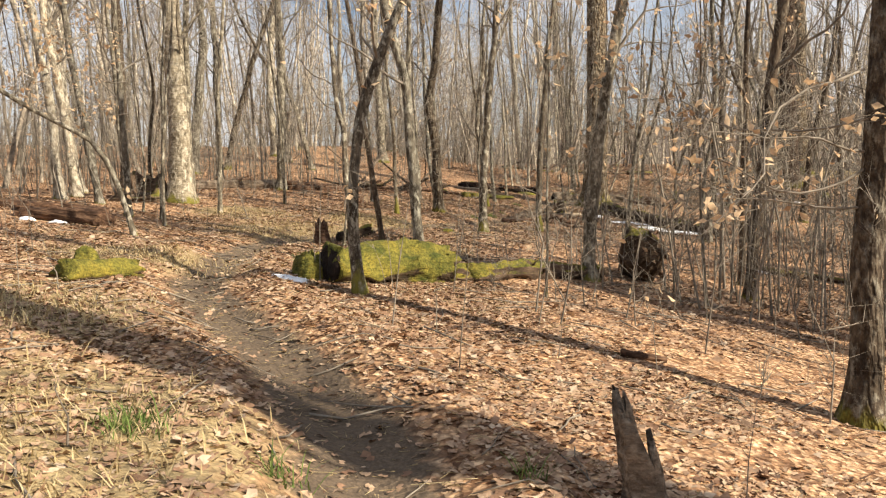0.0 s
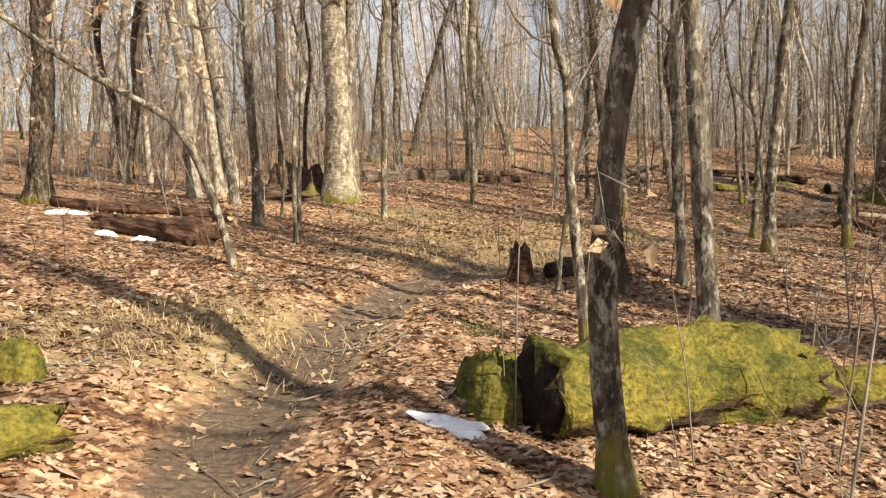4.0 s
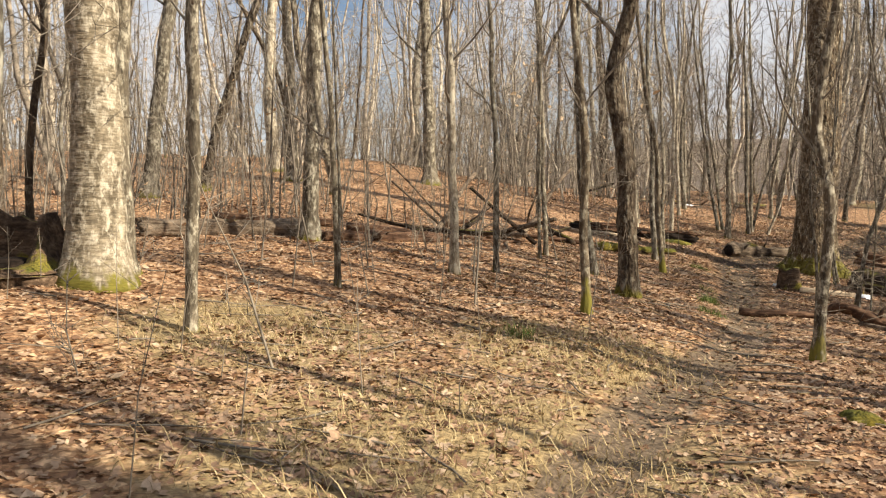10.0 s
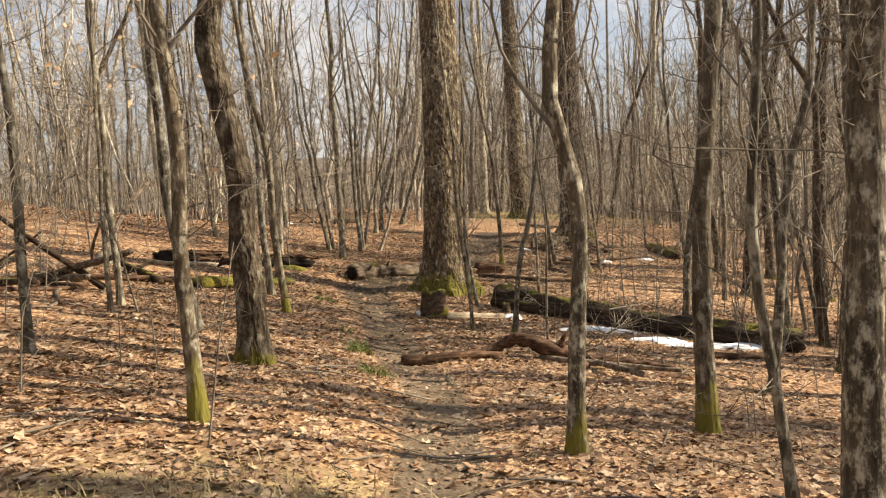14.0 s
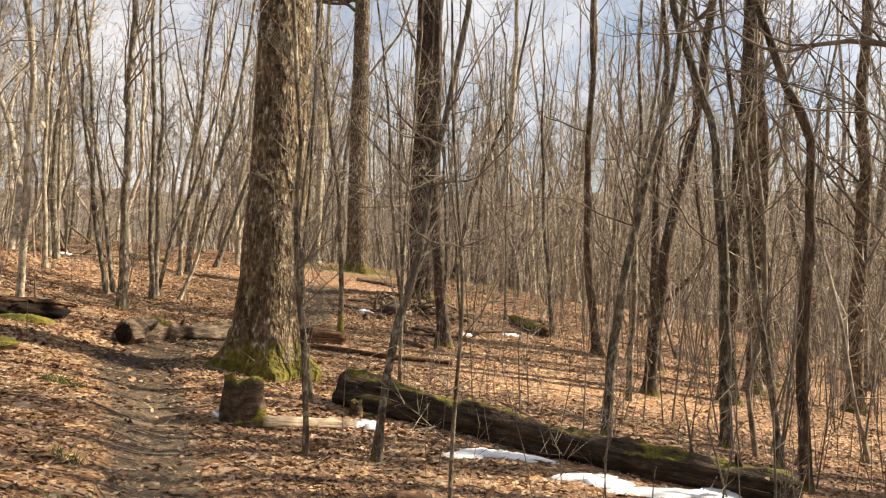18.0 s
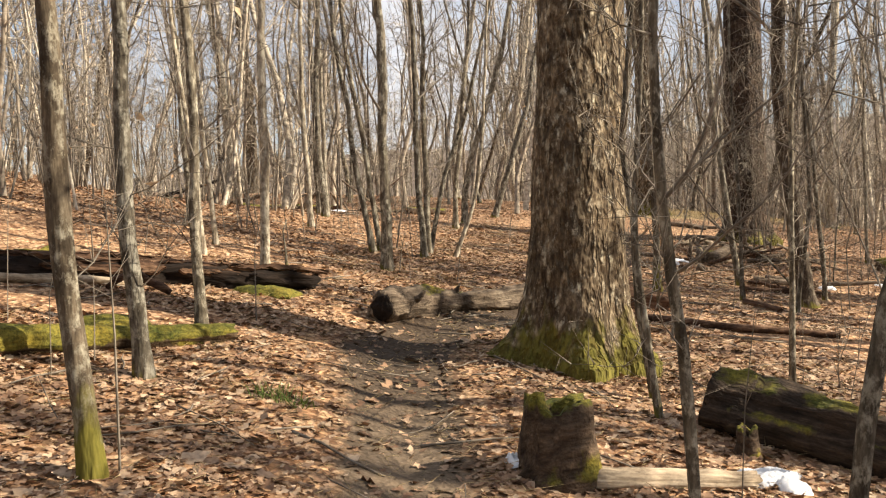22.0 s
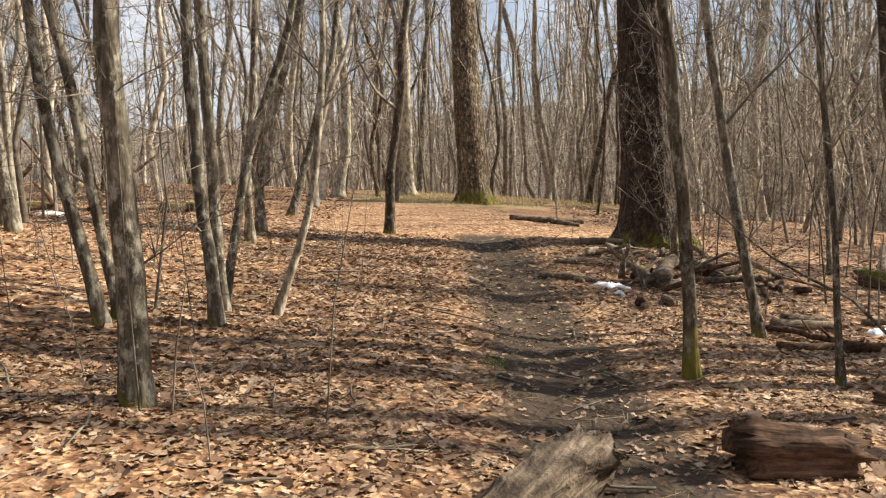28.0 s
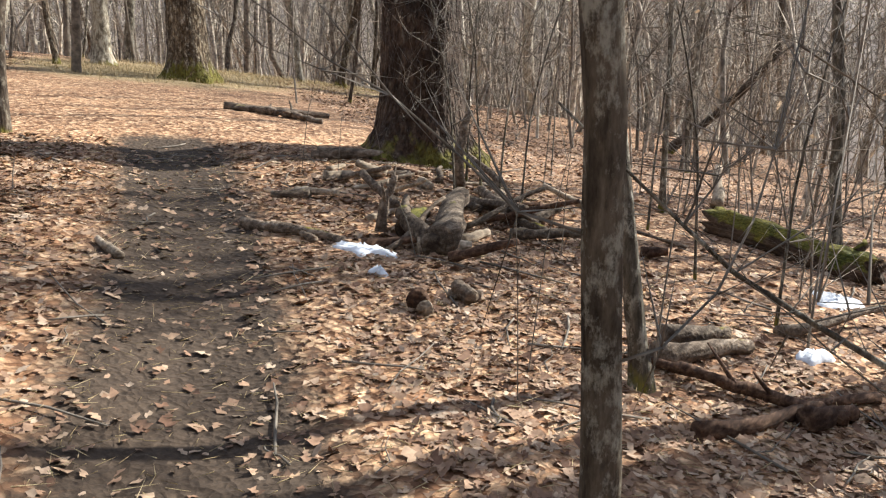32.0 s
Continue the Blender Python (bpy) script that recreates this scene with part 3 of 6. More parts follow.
def trunk_and_limbs(rng, diameter, bends, kind, tall=None, low_twigs=10):
    r0 = diameter / 2
    line = [(0, 0, -0.15), (0, 0, 0)] + [(dx, dy, h) for h, dx, dy in bends]
    top = line[-1][2]
    tall = tall or min(15.0, max(top + 0.6, 3.2 + 42 * diameter))
    lean = (np.array(line[-1]) - np.array(line[-2])) / max(0.3, line[-1][2] - line[-2][2])
    p = np.array(line[-1], float)
    while kind != "stub" and p[2] < tall:
        lean = lean * 0.8 + np.array([0, 0, 0.2]) + np.append(rng.normal(0, 0.05, 2), 0)
        p = p + lean * 0.9
        line.append(tuple(p))
    path = bezier_path(line, 0.16 if diameter > 0.2 else 0.24)
    up = np.clip(path[:, 2], 0, None)
    for c in (0, 1):
        path[:, c] += (0.008 + 0.05 * min(diameter, 0.17)) * np.minimum(up, 1.0) * (np.sin(up * rng.uniform(2.2, 3.6) + rng.uniform(0, 6)) + 0.45 * np.sin(up * rng.uniform(4.5, 8) + rng.uniform(0, 6)))
    length = np.concatenate([[0], np.cumsum(np.linalg.norm(np.diff(path, axis=0), axis=1))])
    k = length / length[-1]
    rad = r0 * (1 - 0.72 * k ** 1.1) * (1 + (0.75 if diameter > 0.18 else 0.4) * np.exp(-np.maximum(path[:, 2], 0) / (0.5 * diameter + 0.04)))
    rad *= 1 + 0.05 * np.sin(length * 3.1 + rng.uniform(0, 6)) + 0.03 * rng.normal(0, 1, len(rad))
    trunk = Shape()
    trunk.tube(path, rad, 14 if diameter > 0.2 else (10 if diameter > 0.08 else 7), rng=rng, rough=0.05 if diameter > 0.2 else 0.03)
    limbs, tips = [], []
    if kind == "stub":
        return trunk, limbs, tips
    n = int(np.clip(6 + diameter * 60, 7, 20))
    low = 1.0 if diameter < 0.08 else (1.9 if diameter < 0.16 else 2.9)
    for _ in range(n):
        i = int(len(path) * rng.uniform(0.12, 0.98))
        if path[i][2] < low:
            continue
        az, el = rng.uniform(0, 2 * math.pi), rng.uniform(0.4, 1.15)
        way = (math.cos(az) * math.cos(el), math.sin(az) * math.cos(el), math.sin(el))
        frac = length[i] / length[-1]
        limbs.append(Shape())
        grow(limbs[-1], rng, path[i], way, (0.6 + 8.0 * min(diameter, 0.26)) * (1.15 - 0.6 * frac), float(np.clip(rad[i] * rng.uniform(0.22, 0.4), 0.005, 0.03)), 0, 5, tips)
    for _ in range(low_twigs):
        i = int(len(path) * rng.uniform(0.05, 0.6))
        if path[i][2] > 0.5:
            az = rng.uniform(0, 2 * math.pi)
            limbs.append(Shape())
            grow(limbs[-1], rng, path[i], (math.cos(az), math.sin(az), rng.uniform(-0.1, 0.7)), rng.uniform(0.3, 1.35), 0.0048, 1, 3, tips)
    return trunk, limbs, tips


TREE_SPOTS = []


def tree(kind, x, y, diameter, bends, leaves=0, tall=None):
    rng = np.random.default_rng(int(abs(x * 37 + y * 101) * 10) % 99991)
    trunk, limbs, tips = trunk_and_limbs(rng, diameter, bends, kind, tall)
    ob = thing("tree" if kind not in ("sap", "stub") else ("sapling" if kind == "sap" else "broken_sapling"), x, y, KIND_LABEL[kind], "tree", "trees along the trail")
    part("trunk", trunk, BARK[kind], ob)
    for limb in limbs:
        fringe(limb, rng, 22)
        part("branch", limb, TWIG if diameter < 0.3 else BARK[kind], ob)
    if leaves:
        part("leaves", leaves_at(rng, tips, int(leaves * 1.7), 0.095), DEAD_LEAF, ob, "withered tan leaves still on the twigs", smooth=False)
    TREE_SPOTS.append((x, y))
    return ob


tree("syc", -0.87, 8.29, 0.128, [(0.98, -0.06, -0.00), (1.78, 0.07, 0.00), (2.63, 0.36, 0.00), (3.29, 0.66, 0.00)], leaves=330)
tree("grey", -0.32, 10.92, 0.153, [(1.29, -0.05, -0.00), (2.42, -0.15, -0.00), (3.17, -0.31, -0.00)])
tree("grey", 2.01, 11.16, 0.188, [(1.29, 0.08, 0.00), (2.90, 0.34, 0.00), (3.81, 0.50, 0.00)], leaves=420)
tree("dark", 4.39, 11.52, 0.179, [(1.62, 0.15, 0.00), (3.29, 0.35, 0.00), (4.23, 0.47, 0.00)], leaves=160)
tree("dark", 4.72, 12.74, 0.108, [(2.27, 0.06, 0.00), (4.45, 0.13, 0.00)], leaves=200)
EDGE_TREE = tree("big", 3.13, 5.99, 0.239, [(1.27, 0.05, 0.00), (2.31, 0.12, 0.00), (3.13, 0.17, 0.00)], leaves=60)
tree("beech", -5.94, 18.45, 0.49, [(1.25, -0.00, -0.00), (2.53, -0.01, -0.00), (3.37, -0.02, -0.01)])
tree("grey", -4.47, 22.62, 0.241, [(1.86, 0.04, -0.00), (3.61, 0.11, -0.00)])
tree("pale", -9.63, 21.39, 0.299, [(2.91, -0.32, -0.00), (5.10, -0.65, -0.00)])
tree("grey", -7.19, 17.00, 0.166, [(2.25, -0.34, -0.00), (4.35, -0.60, -0.00)], leaves=120)
tree("dark", -8.20, 20.95, 0.234, [(2.90, 0.04, 0.00), (5.04, -0.00, -0.00)], leaves=100)
tree("grey", -6.44, 23.55, 0.197, [(3.05, 0.01, 0.00), (5.46, -0.02, -0.00)], leaves=80)
tree("sap", 1.20, 9.46, 0.033, [(0.57, 0.02, 0.00), (1.50, 0.05, 0.00)], leaves=60)
tree("sap", 3.44, 10.50, 0.037, [(0.76, -0.05, -0.00), (1.79, -0.08, -0.00)], leaves=90)
ARCH_TREE = tree("arch", -4.69, 12.25, 0.083, [(0.63, -0.15, -0.04), (1.16, -0.35, -0.09), (1.44, -0.54, -0.14), (1.74, -1.02, -0.27), (2.07, -1.54, -0.41)], leaves=300)
LEFT_TREE = tree("big", -9.28, 15.04, 0.317, [(1.39, 0.12, 0.03), (2.75, 0.19, 0.05)], leaves=200)
tree("pale", -8.35, 17.67, 0.208, [(2.01, -0.10, -0.03), (3.27, -0.25, -0.07)])
tree("pale", -8.54, 18.90, 0.209, [(2.09, -0.19, -0.05), (3.48, -0.41, -0.11)])
tree("grey", -5.90, 15.19, 0.131, [(1.50, -0.02, -0.01), (2.90, -0.06, -0.02)])
tree("sap", -5.24, 15.07, 0.064, [(1.35, 0.06, 0.02), (2.89, 0.14, 0.04)])
tree("grey", -4.69, 17.07, 0.102, [(1.49, 0.03, -0.00), (2.73, 0.07, -0.00)])
tree("grey", -4.87, 30.51, 0.200, [(1.19, -0.26, -0.07), (2.35, -0.56, -0.15)])
tree("pale", -2.43, 20.99, 0.126, [(1.66, -0.03, 0.00), (3.59, -0.11, 0.00)])
tree("big", -0.09, 21.34, 0.247, [(1.32, -0.02, 0.01), (2.32, -0.12, 0.08), (2.77, -0.18, 0.12), (3.55, -0.09, 0.06), (3.99, 0.01, -0.00)], leaves=60)
tree("syc", -1.12, 10.32, 0.079, [(0.68, -0.06, -0.02), (1.17, -0.11, -0.03), (1.76, -0.11, -0.03), (1.97, -0.16, -0.04)])
tree("dark", -0.93, 12.40, 0.092, [(0.94, -0.10, -0.03), (1.69, -0.19, -0.05), (2.21, -0.25, -0.07)])
tree("grey", -0.41, 12.88, 0.097, [(1.31, -0.05, -0.01), (2.48, -0.07, -0.02)])
tree("sap", -1.52, 12.34, 0.039, [(0.64, 0.08, 0.02), (0.97, 0.15, 0.04), (1.40, 0.24, 0.06), (1.85, 0.28, 0.07)])
tree("grey", -4.88, 14.17, 0.061, [(0.62, -0.01, 0.00), (1.07, 0.00, -0.00), (1.52, 0.04, -0.00), (2.11, 0.12, -0.00)])
tree("sap", -3.73, 19.24, 0.040, [(1.30, -0.01, 0.00), (2.21, -0.03, 0.00)])
tree("grey", -1.85, 21.40, 0.082, [(1.32, -0.01, 0.00), (3.09, -0.08, 0.00)])
tree("moss", -1.08, 19.32, 0.102, [(0.84, -0.02, 0.02), (1.83, -0.04, 0.03), (2.51, -0.08, 0.05), (3.24, -0.14, 0.09)])
tree("grey", -0.17, 23.05, 0.129, [(1.24, -0.15, 0.10), (2.42, -0.23, 0.15), (4.40, -0.25, 0.16)])
tree("grey", -0.66, 24.61, 0.094, [(2.36, -0.09, 0.00), (4.40, -0.15, 0.01)])
tree("syc", 0.86, 18.13, 0.112, [(0.94, 0.05, -0.03), (1.66, 0.05, -0.03), (2.14, -0.03, 0.02), (2.74, 0.01, -0.01), (3.35, 0.08, -0.05)])
tree("moss", 2.20, 18.30, 0.145, [(0.96, 0.00, -0.00), (1.87, 0.05, -0.03), (3.02, 0.15, -0.10), (3.71, 0.21, -0.13)])
tree("grey", 0.91, 16.67, 0.054, [(0.70, -0.08, 0.03), (1.35, -0.14, 0.06), (2.14, -0.08, 0.03), (2.71, -0.06, 0.02)])
tree("syc", 0.82, 16.29, 0.167, [(0.83, 0.02, -0.01), (1.66, 0.07, -0.03), (2.49, 0.15, -0.06), (2.82, 0.19, -0.07)])
tree("sap", -0.86, 24.02, 0.061, [(1.31, -0.02, 0.01), (2.33, -0.01, 0.01), (3.37, 0.01, -0.00)], leaves=30)
tree("dark", 11.23, 25.14, 0.204, [(2.17, 0.19, -0.12), (4.44, 0.62, -0.39), (7.23, 0.93, -0.60)])
tree("grey", -8.82, 28.80, 0.341, [(2.31, 0.26, -0.01), (4.24, 0.51, -0.02)])
tree("grey", 4.99, 30.85, 0.144, [(1.55, 0.00, -0.00), (3.51, -0.01, 0.01)])
tree("moss", 1.40, 24.61, 0.101, [(0.56, -0.05, 0.03), (1.30, -0.09, 0.05), (2.02, -0.12, 0.07)])
tree("grey", 4.46, 19.47, 0.106, [(0.88, 0.07, -0.05), (1.55, 0.13, -0.09), (2.38, 0.25, -0.18), (3.03, 0.36, -0.27)])
tree("grey", 6.63, 20.12, 0.165, [(1.12, 0.07, -0.05), (1.77, 0.12, -0.09), (3.27, 0.15, -0.11)])
tree("grey", 7.48, 23.32, 0.115, [(1.28, 0.08, -0.06), (2.64, 0.29, -0.21), (4.04, 0.58, -0.43)])
tree("sap", 3.54, 23.41, 0.053, [(0.59, -0.02, 0.01), (1.17, -0.07, 0.04), (1.76, -0.12, 0.06), (2.47, -0.11, 0.06)])
tree("grey", 4.05, 23.15, 0.078, [(0.68, 0.06, -0.03), (1.13, 0.12, -0.06), (1.72, 0.27, -0.15), (2.59, 0.41, -0.22)])
tree("sap", 3.35, 21.57, 0.030, [(0.90, 0.02, -0.02), (1.78, 0.03, -0.02)])
tree("grey", 10.18, 24.82, 0.096, [(1.17, 0.03, -0.02), (2.60, 0.05, -0.04)])
tree("grey", 15.39, 27.64, 0.147, [(1.23, -0.12, 0.09), (1.90, -0.39, 0.29), (3.61, -0.30, 0.22)])
tree("grey", 9.09, 22.71, 0.144, [(1.85, -0.05, 0.04), (3.64, -0.15, 0.11), (4.42, -0.38, 0.28)])
tree("dark", 8.08, 21.35, 0.123, [(1.52, -0.04, 0.04), (2.65, 0.01, -0.01), (3.51, 0.00, -0.00), (4.07, -0.19, 0.18), (4.93, -0.40, 0.38)])
tree("grey", 8.79, 21.92, 0.081, [(1.13, -0.11, 0.10), (2.19, -0.26, 0.24), (3.20, -0.31, 0.29), (4.27, -0.46, 0.43)])
tree("grey", 1.70, 26.09, 0.108, [(0.51, -0.03, 0.01), (1.08, -0.06, 0.02), (1.65, -0.07, 0.03), (2.25, -0.08, 0.04)], leaves=20)
tree("grey", 2.17, 27.09, 0.083, [(0.62, -0.02, 0.01), (1.24, -0.01, 0.01), (1.86, -0.02, 0.01), (2.47, -0.05, 0.02)])
tree("pale", 3.20, 29.82, 0.111, [(1.52, 0.02, -0.01), (3.05, 0.04, -0.02)])
tree("grey", 5.93, 37.52, 0.119, [(1.39, -0.03, 0.01), (3.75, -0.07, 0.03)])
tree("sap", 4.73, 25.11, 0.051, [(0.52, -0.06, 0.03), (0.88, -0.11, 0.05), (1.42, -0.12, 0.05), (2.13, -0.09, 0.04)])
tree("sap", 6.17, 25.37, 0.050, [(1.06, 0.01, -0.00), (1.89, 0.01, -0.00)])
tree("grey", 6.18, 32.45, 0.106, [(0.54, -0.02, 0.01), (1.06, -0.06, 0.03), (2.59, -0.06, 0.03)])
tree("grey", 6.56, 33.10, 0.081, [(0.64, 0.12, -0.06), (1.22, 0.25, -0.12), (2.01, 0.49, -0.24), (2.58, 0.66, -0.32)])
tree("grey", 5.41, 32.60, 0.093, [(0.35, -0.06, 0.03), (0.81, -0.13, 0.06), (1.56, -0.24, 0.12), (2.15, -0.30, 0.15)])
tree("pale", 5.04, 34.82, 0.102, [(1.03, -0.04, 0.02), (2.58, -0.09, 0.05)])
tree("pale", 5.90, 36.82, 0.095, [(1.42, -0.03, 0.01), (2.96, -0.04, 0.02)])
tree("pale", 6.83, 32.72, 0.073, [(0.55, 0.19, -0.09), (1.16, 0.34, -0.17), (1.94, 0.44, -0.22), (2.75, 0.47, -0.23)])
tree("dark", 11.44, 37.21, 0.158, [(1.12, 0.09, -0.04), (2.29, 0.26, -0.13), (3.72, 0.42, -0.21)], leaves=60)
tree("grey", 8.68, 36.65, 0.121, [(0.67, 0.01, -0.01), (1.44, 0.07, -0.03), (2.54, 0.19, -0.09)])
tree("pale", 19.63, 46.94, 0.369, [(2.50, 0.05, -0.03), (4.83, 0.11, -0.05)])
tree("pale", 4.70, 46.93, 0.332, [(1.41, -0.13, 0.06), (3.82, -0.31, 0.15)])
tree("grey", 2.87, 33.28, 0.095, [(0.35, -0.05, 0.03), (0.96, -0.08, 0.04)])
tree("big", 9.78, 64.62, 0.739, [(3.17, -0.07, 0.04), (6.24, -0.12, 0.06)])
tree("pale", 8.70, 64.23, 0.516, [(3.10, -0.20, 0.10), (6.10, -0.45, 0.22)])
tree("stub", 3.57, 30.39, 0.038, [(0.26, -0.01, 0.01), (0.45, -0.03, 0.01), (0.59, 0.02, -0.01)])
tree("moss", 8.70, 30.04, 0.106, [(0.55, -0.01, 0.01), (1.37, -0.01, 0.02), (1.82, -0.03, 0.05), (2.15, -0.04, 0.08)])
tree("grey", 10.73, 30.58, 0.104, [(0.49, -0.04, 0.07), (1.14, -0.08, 0.15), (1.98, -0.13, 0.25), (2.59, -0.17, 0.32)])
tree("dark", 10.28, 28.92, 0.220, [(0.80, -0.04, 0.07), (1.50, -0.08, 0.16), (2.10, -0.11, 0.22), (2.50, -0.13, 0.24)])
tree("sap", 9.60, 29.36, 0.059, [(0.64, -0.01, 0.02), (1.44, -0.02, 0.05), (2.36, -0.04, 0.08)])
tree("grey", 10.98, 29.21, 0.065, [(0.60, -0.01, 0.02), (1.08, -0.03, 0.05), (1.68, -0.05, 0.10)])
tree("grey", 9.64, 28.48, 0.060, [(0.51, 0.03, -0.05), (0.99, 0.05, -0.11), (1.43, 0.07, -0.13), (1.85, 0.07, -0.14)])
tree("grey", 22.09, 33.54, 0.160, [(1.98, 0.04, -0.07), (4.00, 0.08, -0.16)])
tree("grey", 15.04, 30.20, 0.110, [(0.83, -0.03, 0.06), (1.51, -0.06, 0.12), (2.05, -0.10, 0.18)])
tree("pale", 20.59, 48.39, 0.384, [(2.27, 0.06, -0.11), (4.27, 0.10, -0.20)])
tree("grey", 23.80, 51.45, 0.265, [(2.45, 0.11, -0.20), (4.81, 0.22, -0.42)])
tree("grey", 15.20, 31.86, 0.068, [(1.12, -0.01, 0.02), (2.57, -0.02, 0.04)])
tree("grey", 29.18, 29.99, 0.251, [(2.19, -0.07, 0.13), (4.48, -0.21, 0.41)])
tree("dark", 14.09, 28.22, 0.194, [(1.09, -0.06, 0.11), (2.20, -0.11, 0.22), (3.27, -0.12, 0.22)])
tree("grey", -6.25, 32.80, 0.319, [(2.37, -0.08, 0.00), (4.72, -0.14, 0.01)])
tree("grey", -2.48, 34.34, 0.377, [(2.72, -0.07, 0.00), (5.24, -0.17, 0.01)])
tree("grey", -6.02, 15.48, 0.103, [(0.92, -0.03, 0.00), (1.99, -0.11, 0.00), (2.68, -0.14, 0.00)])
tree("sap", -5.91, 15.97, 0.045, [(0.93, 0.06, -0.00), (2.07, -0.05, 0.00)])
tree("dark", -6.83, 19.07, 0.086, [(1.07, -0.04, 0.00), (2.36, 0.14, -0.00), (3.43, 0.03, -0.00)])
tree("sap", -3.76, 19.34, 0.074, [(1.56, -0.04, 0.00), (2.66, -0.14, 0.00)])
tree("grey", -0.20, 28.52, 0.116, [(2.04, 0.01, -0.01), (3.52, -0.01, 0.01)])
tree("grey", 5.58, 32.73, 0.091, [(0.97, -0.13, 0.04), (2.44, -0.33, 0.12), (3.17, -0.43, 0.15)])
tree("grey", 6.45, 32.89, 0.102, [(1.10, -0.03, 0.01), (2.64, -0.02, 0.01), (3.41, -0.02, 0.01)])
tree("grey", 5.79, 36.56, 0.142, [(1.70, -0.11, 0.04), (3.09, -0.07, 0.02)])
tree("pale", 2.71, 30.99, 0.069, [(1.12, -0.09, 0.03), (1.90, -0.18, 0.06)])
tree("pale", 2.97, 31.81, 0.076, [(1.16, -0.09, 0.03), (2.02, -0.15, 0.05)])
tree("grey", 9.35, 37.59, 0.163, [(1.10, 0.07, -0.03), (2.74, 0.56, -0.20), (4.24, 0.95, -0.33)])
tree("grey", 12.00, 41.19, 0.175, [(1.19, 0.36, -0.13), (3.09, 0.92, -0.32)])
tree("pale", 7.21, 55.21, 0.317, [(2.80, -0.21, 0.08), (6.11, -0.43, 0.15)])
tree("sap", 4.97, 25.46, 0.048, [(0.64, -0.09, 0.03), (1.26, -0.13, 0.04), (1.77, -0.20, 0.07), (2.21, -0.15, 0.05)])
tree("sap", 10.43, 29.05, 0.033, [(0.30, -0.10, 0.20), (0.63, -0.23, 0.46), (0.80, -0.36, 0.73), (0.97, -0.49, 0.98)], tall=1.02)
tree("dark", 26.03, 35.07, 0.198, [(0.86, 0.48, -0.92), (2.03, 1.00, -1.93), (2.77, 1.10, -2.12), (4.83, 0.99, -1.91)])
# added stem standing in for the shadow stripe down the beech's right side
tree("grey", -5.88, 19.00, 0.184, [(1.22, -0.01, 0.00), (2.91, -0.01, 0.00)])

# three unseen trees right of the trail, placed for the shadow bands they cast
tree("big", 6.0, 0.9, 0.80, [(1.5, 0.05, 0.0), (4.0, 0.1, 0.1)])
tree("big", 9.0, 6.8, 0.7, [(1.5, 0.0, 0.0), (4.0, 0.1, 0.0)])
tree("big", 9.3, 7.6, 0.62, [(1.5, 0.0, 0.0), (4.0, -0.1, 0.1)])
for x, y, h, dx in ((13.91, 33.45, 2.6, 0.2), (13.87, 33.26, 3.0, -0.35), (13.70, 32.97, 2.4, 0.5), (13.33, 33.23, 1.8, -0.2), (13.51, 32.64, 2.2, 0.4), (14.08, 31.65, 2.6, 0.3), (12.88, 30.90, 2.2, -0.3), (13.73, 29.20, 2.8, 0.5), (12.36, 30.24, 2.4, 0.3)):
    tree("sap", x, y, 0.022, [(h * 0.35, dx * 0.15, -dx * 0.1), (h * 0.7, dx * 0.5, -dx * 0.4), (h, dx, -dx * 0.8)], tall=h + 0.1)
# unseen trees added towards the sun to shade the ground by the trail
tree("big", 17.5, 26.2, 0.45, [(1.5, 0.0, 0.0), (4.0, -0.1, 0.1)])
tree("big", 11.1, 14.3, 0.42, [(1.5, 0.0, 0.0), (4.0, -0.1, 0.0)])
tree("big", 9.9, 14.65, 0.36, [(1.5, 0.0, 0.0), (4.0, 0.1, 0.1)])
for x, y, d in ((12.4, 15.6, 0.3), (10.6, 12.6, 0.34), (13.2, 13.0, 0.3), (8.9, 12.9, 0.25), (14.6, 16.2, 0.32), (12.2, 18.2, 0.26), (13.6, 19.4, 0.24), (15.0, 18.0, 0.3), (11.5, 19.6, 0.2),
                (13.0, 24.7, 0.28), (15.4, 25.4, 0.28), (16.8, 24.0, 0.3)):
    tree("big", x, y, d, [(1.5, 0.0, 0.0), (4.0, 0.1, -0.1)])
tree("dark", 14.5, 27.05, 0.2, [(1.5, 0.0, 0.05), (4.0, 0.1, 0.1)])


def leafy_spray(owner, starts, way, length, count, seed):
    """Low limbs that still carry withered leaves."""
    rng = np.random.default_rng(seed)
    for h in starts:
        limb, tips = Shape(), []
        w = np.array(way) + rng.normal(0, 0.42, 3) * [1, 1, 0.6] + [0, 0, rng.uniform(-0.25, 0.25)]
        grow(limb, rng, (0, 0, h + rng.normal(0, 0.15)), w / np.linalg.norm(w), length * rng.uniform(0.5, 1.15), 0.011, 0, 5, tips)
        fringe(limb, rng, 20)
        part("branch", limb, TWIG, owner)
        part("leaves", leaves_at(rng, tips, count, 0.08), DEAD_LEAF, owner, "withered tan leaves still on the twigs", smooth=False)


leafy_spray(EDGE_TREE, (1.55, 1.8, 2.1, 2.4, 2.7), (-1.0, 0.3, -0.05), 2.1, 42, 71)
leafy_spray(LEFT_TREE, (2.0, 2.5, 3.0, 3.5), (0.6, -0.7, 0.1), 1.8, 60, 72)
leafy_spray(ARCH_TREE, (1.9, 2.3, 2.6), (-0.9, -0.1, 0.1), 1.3, 55, 73)

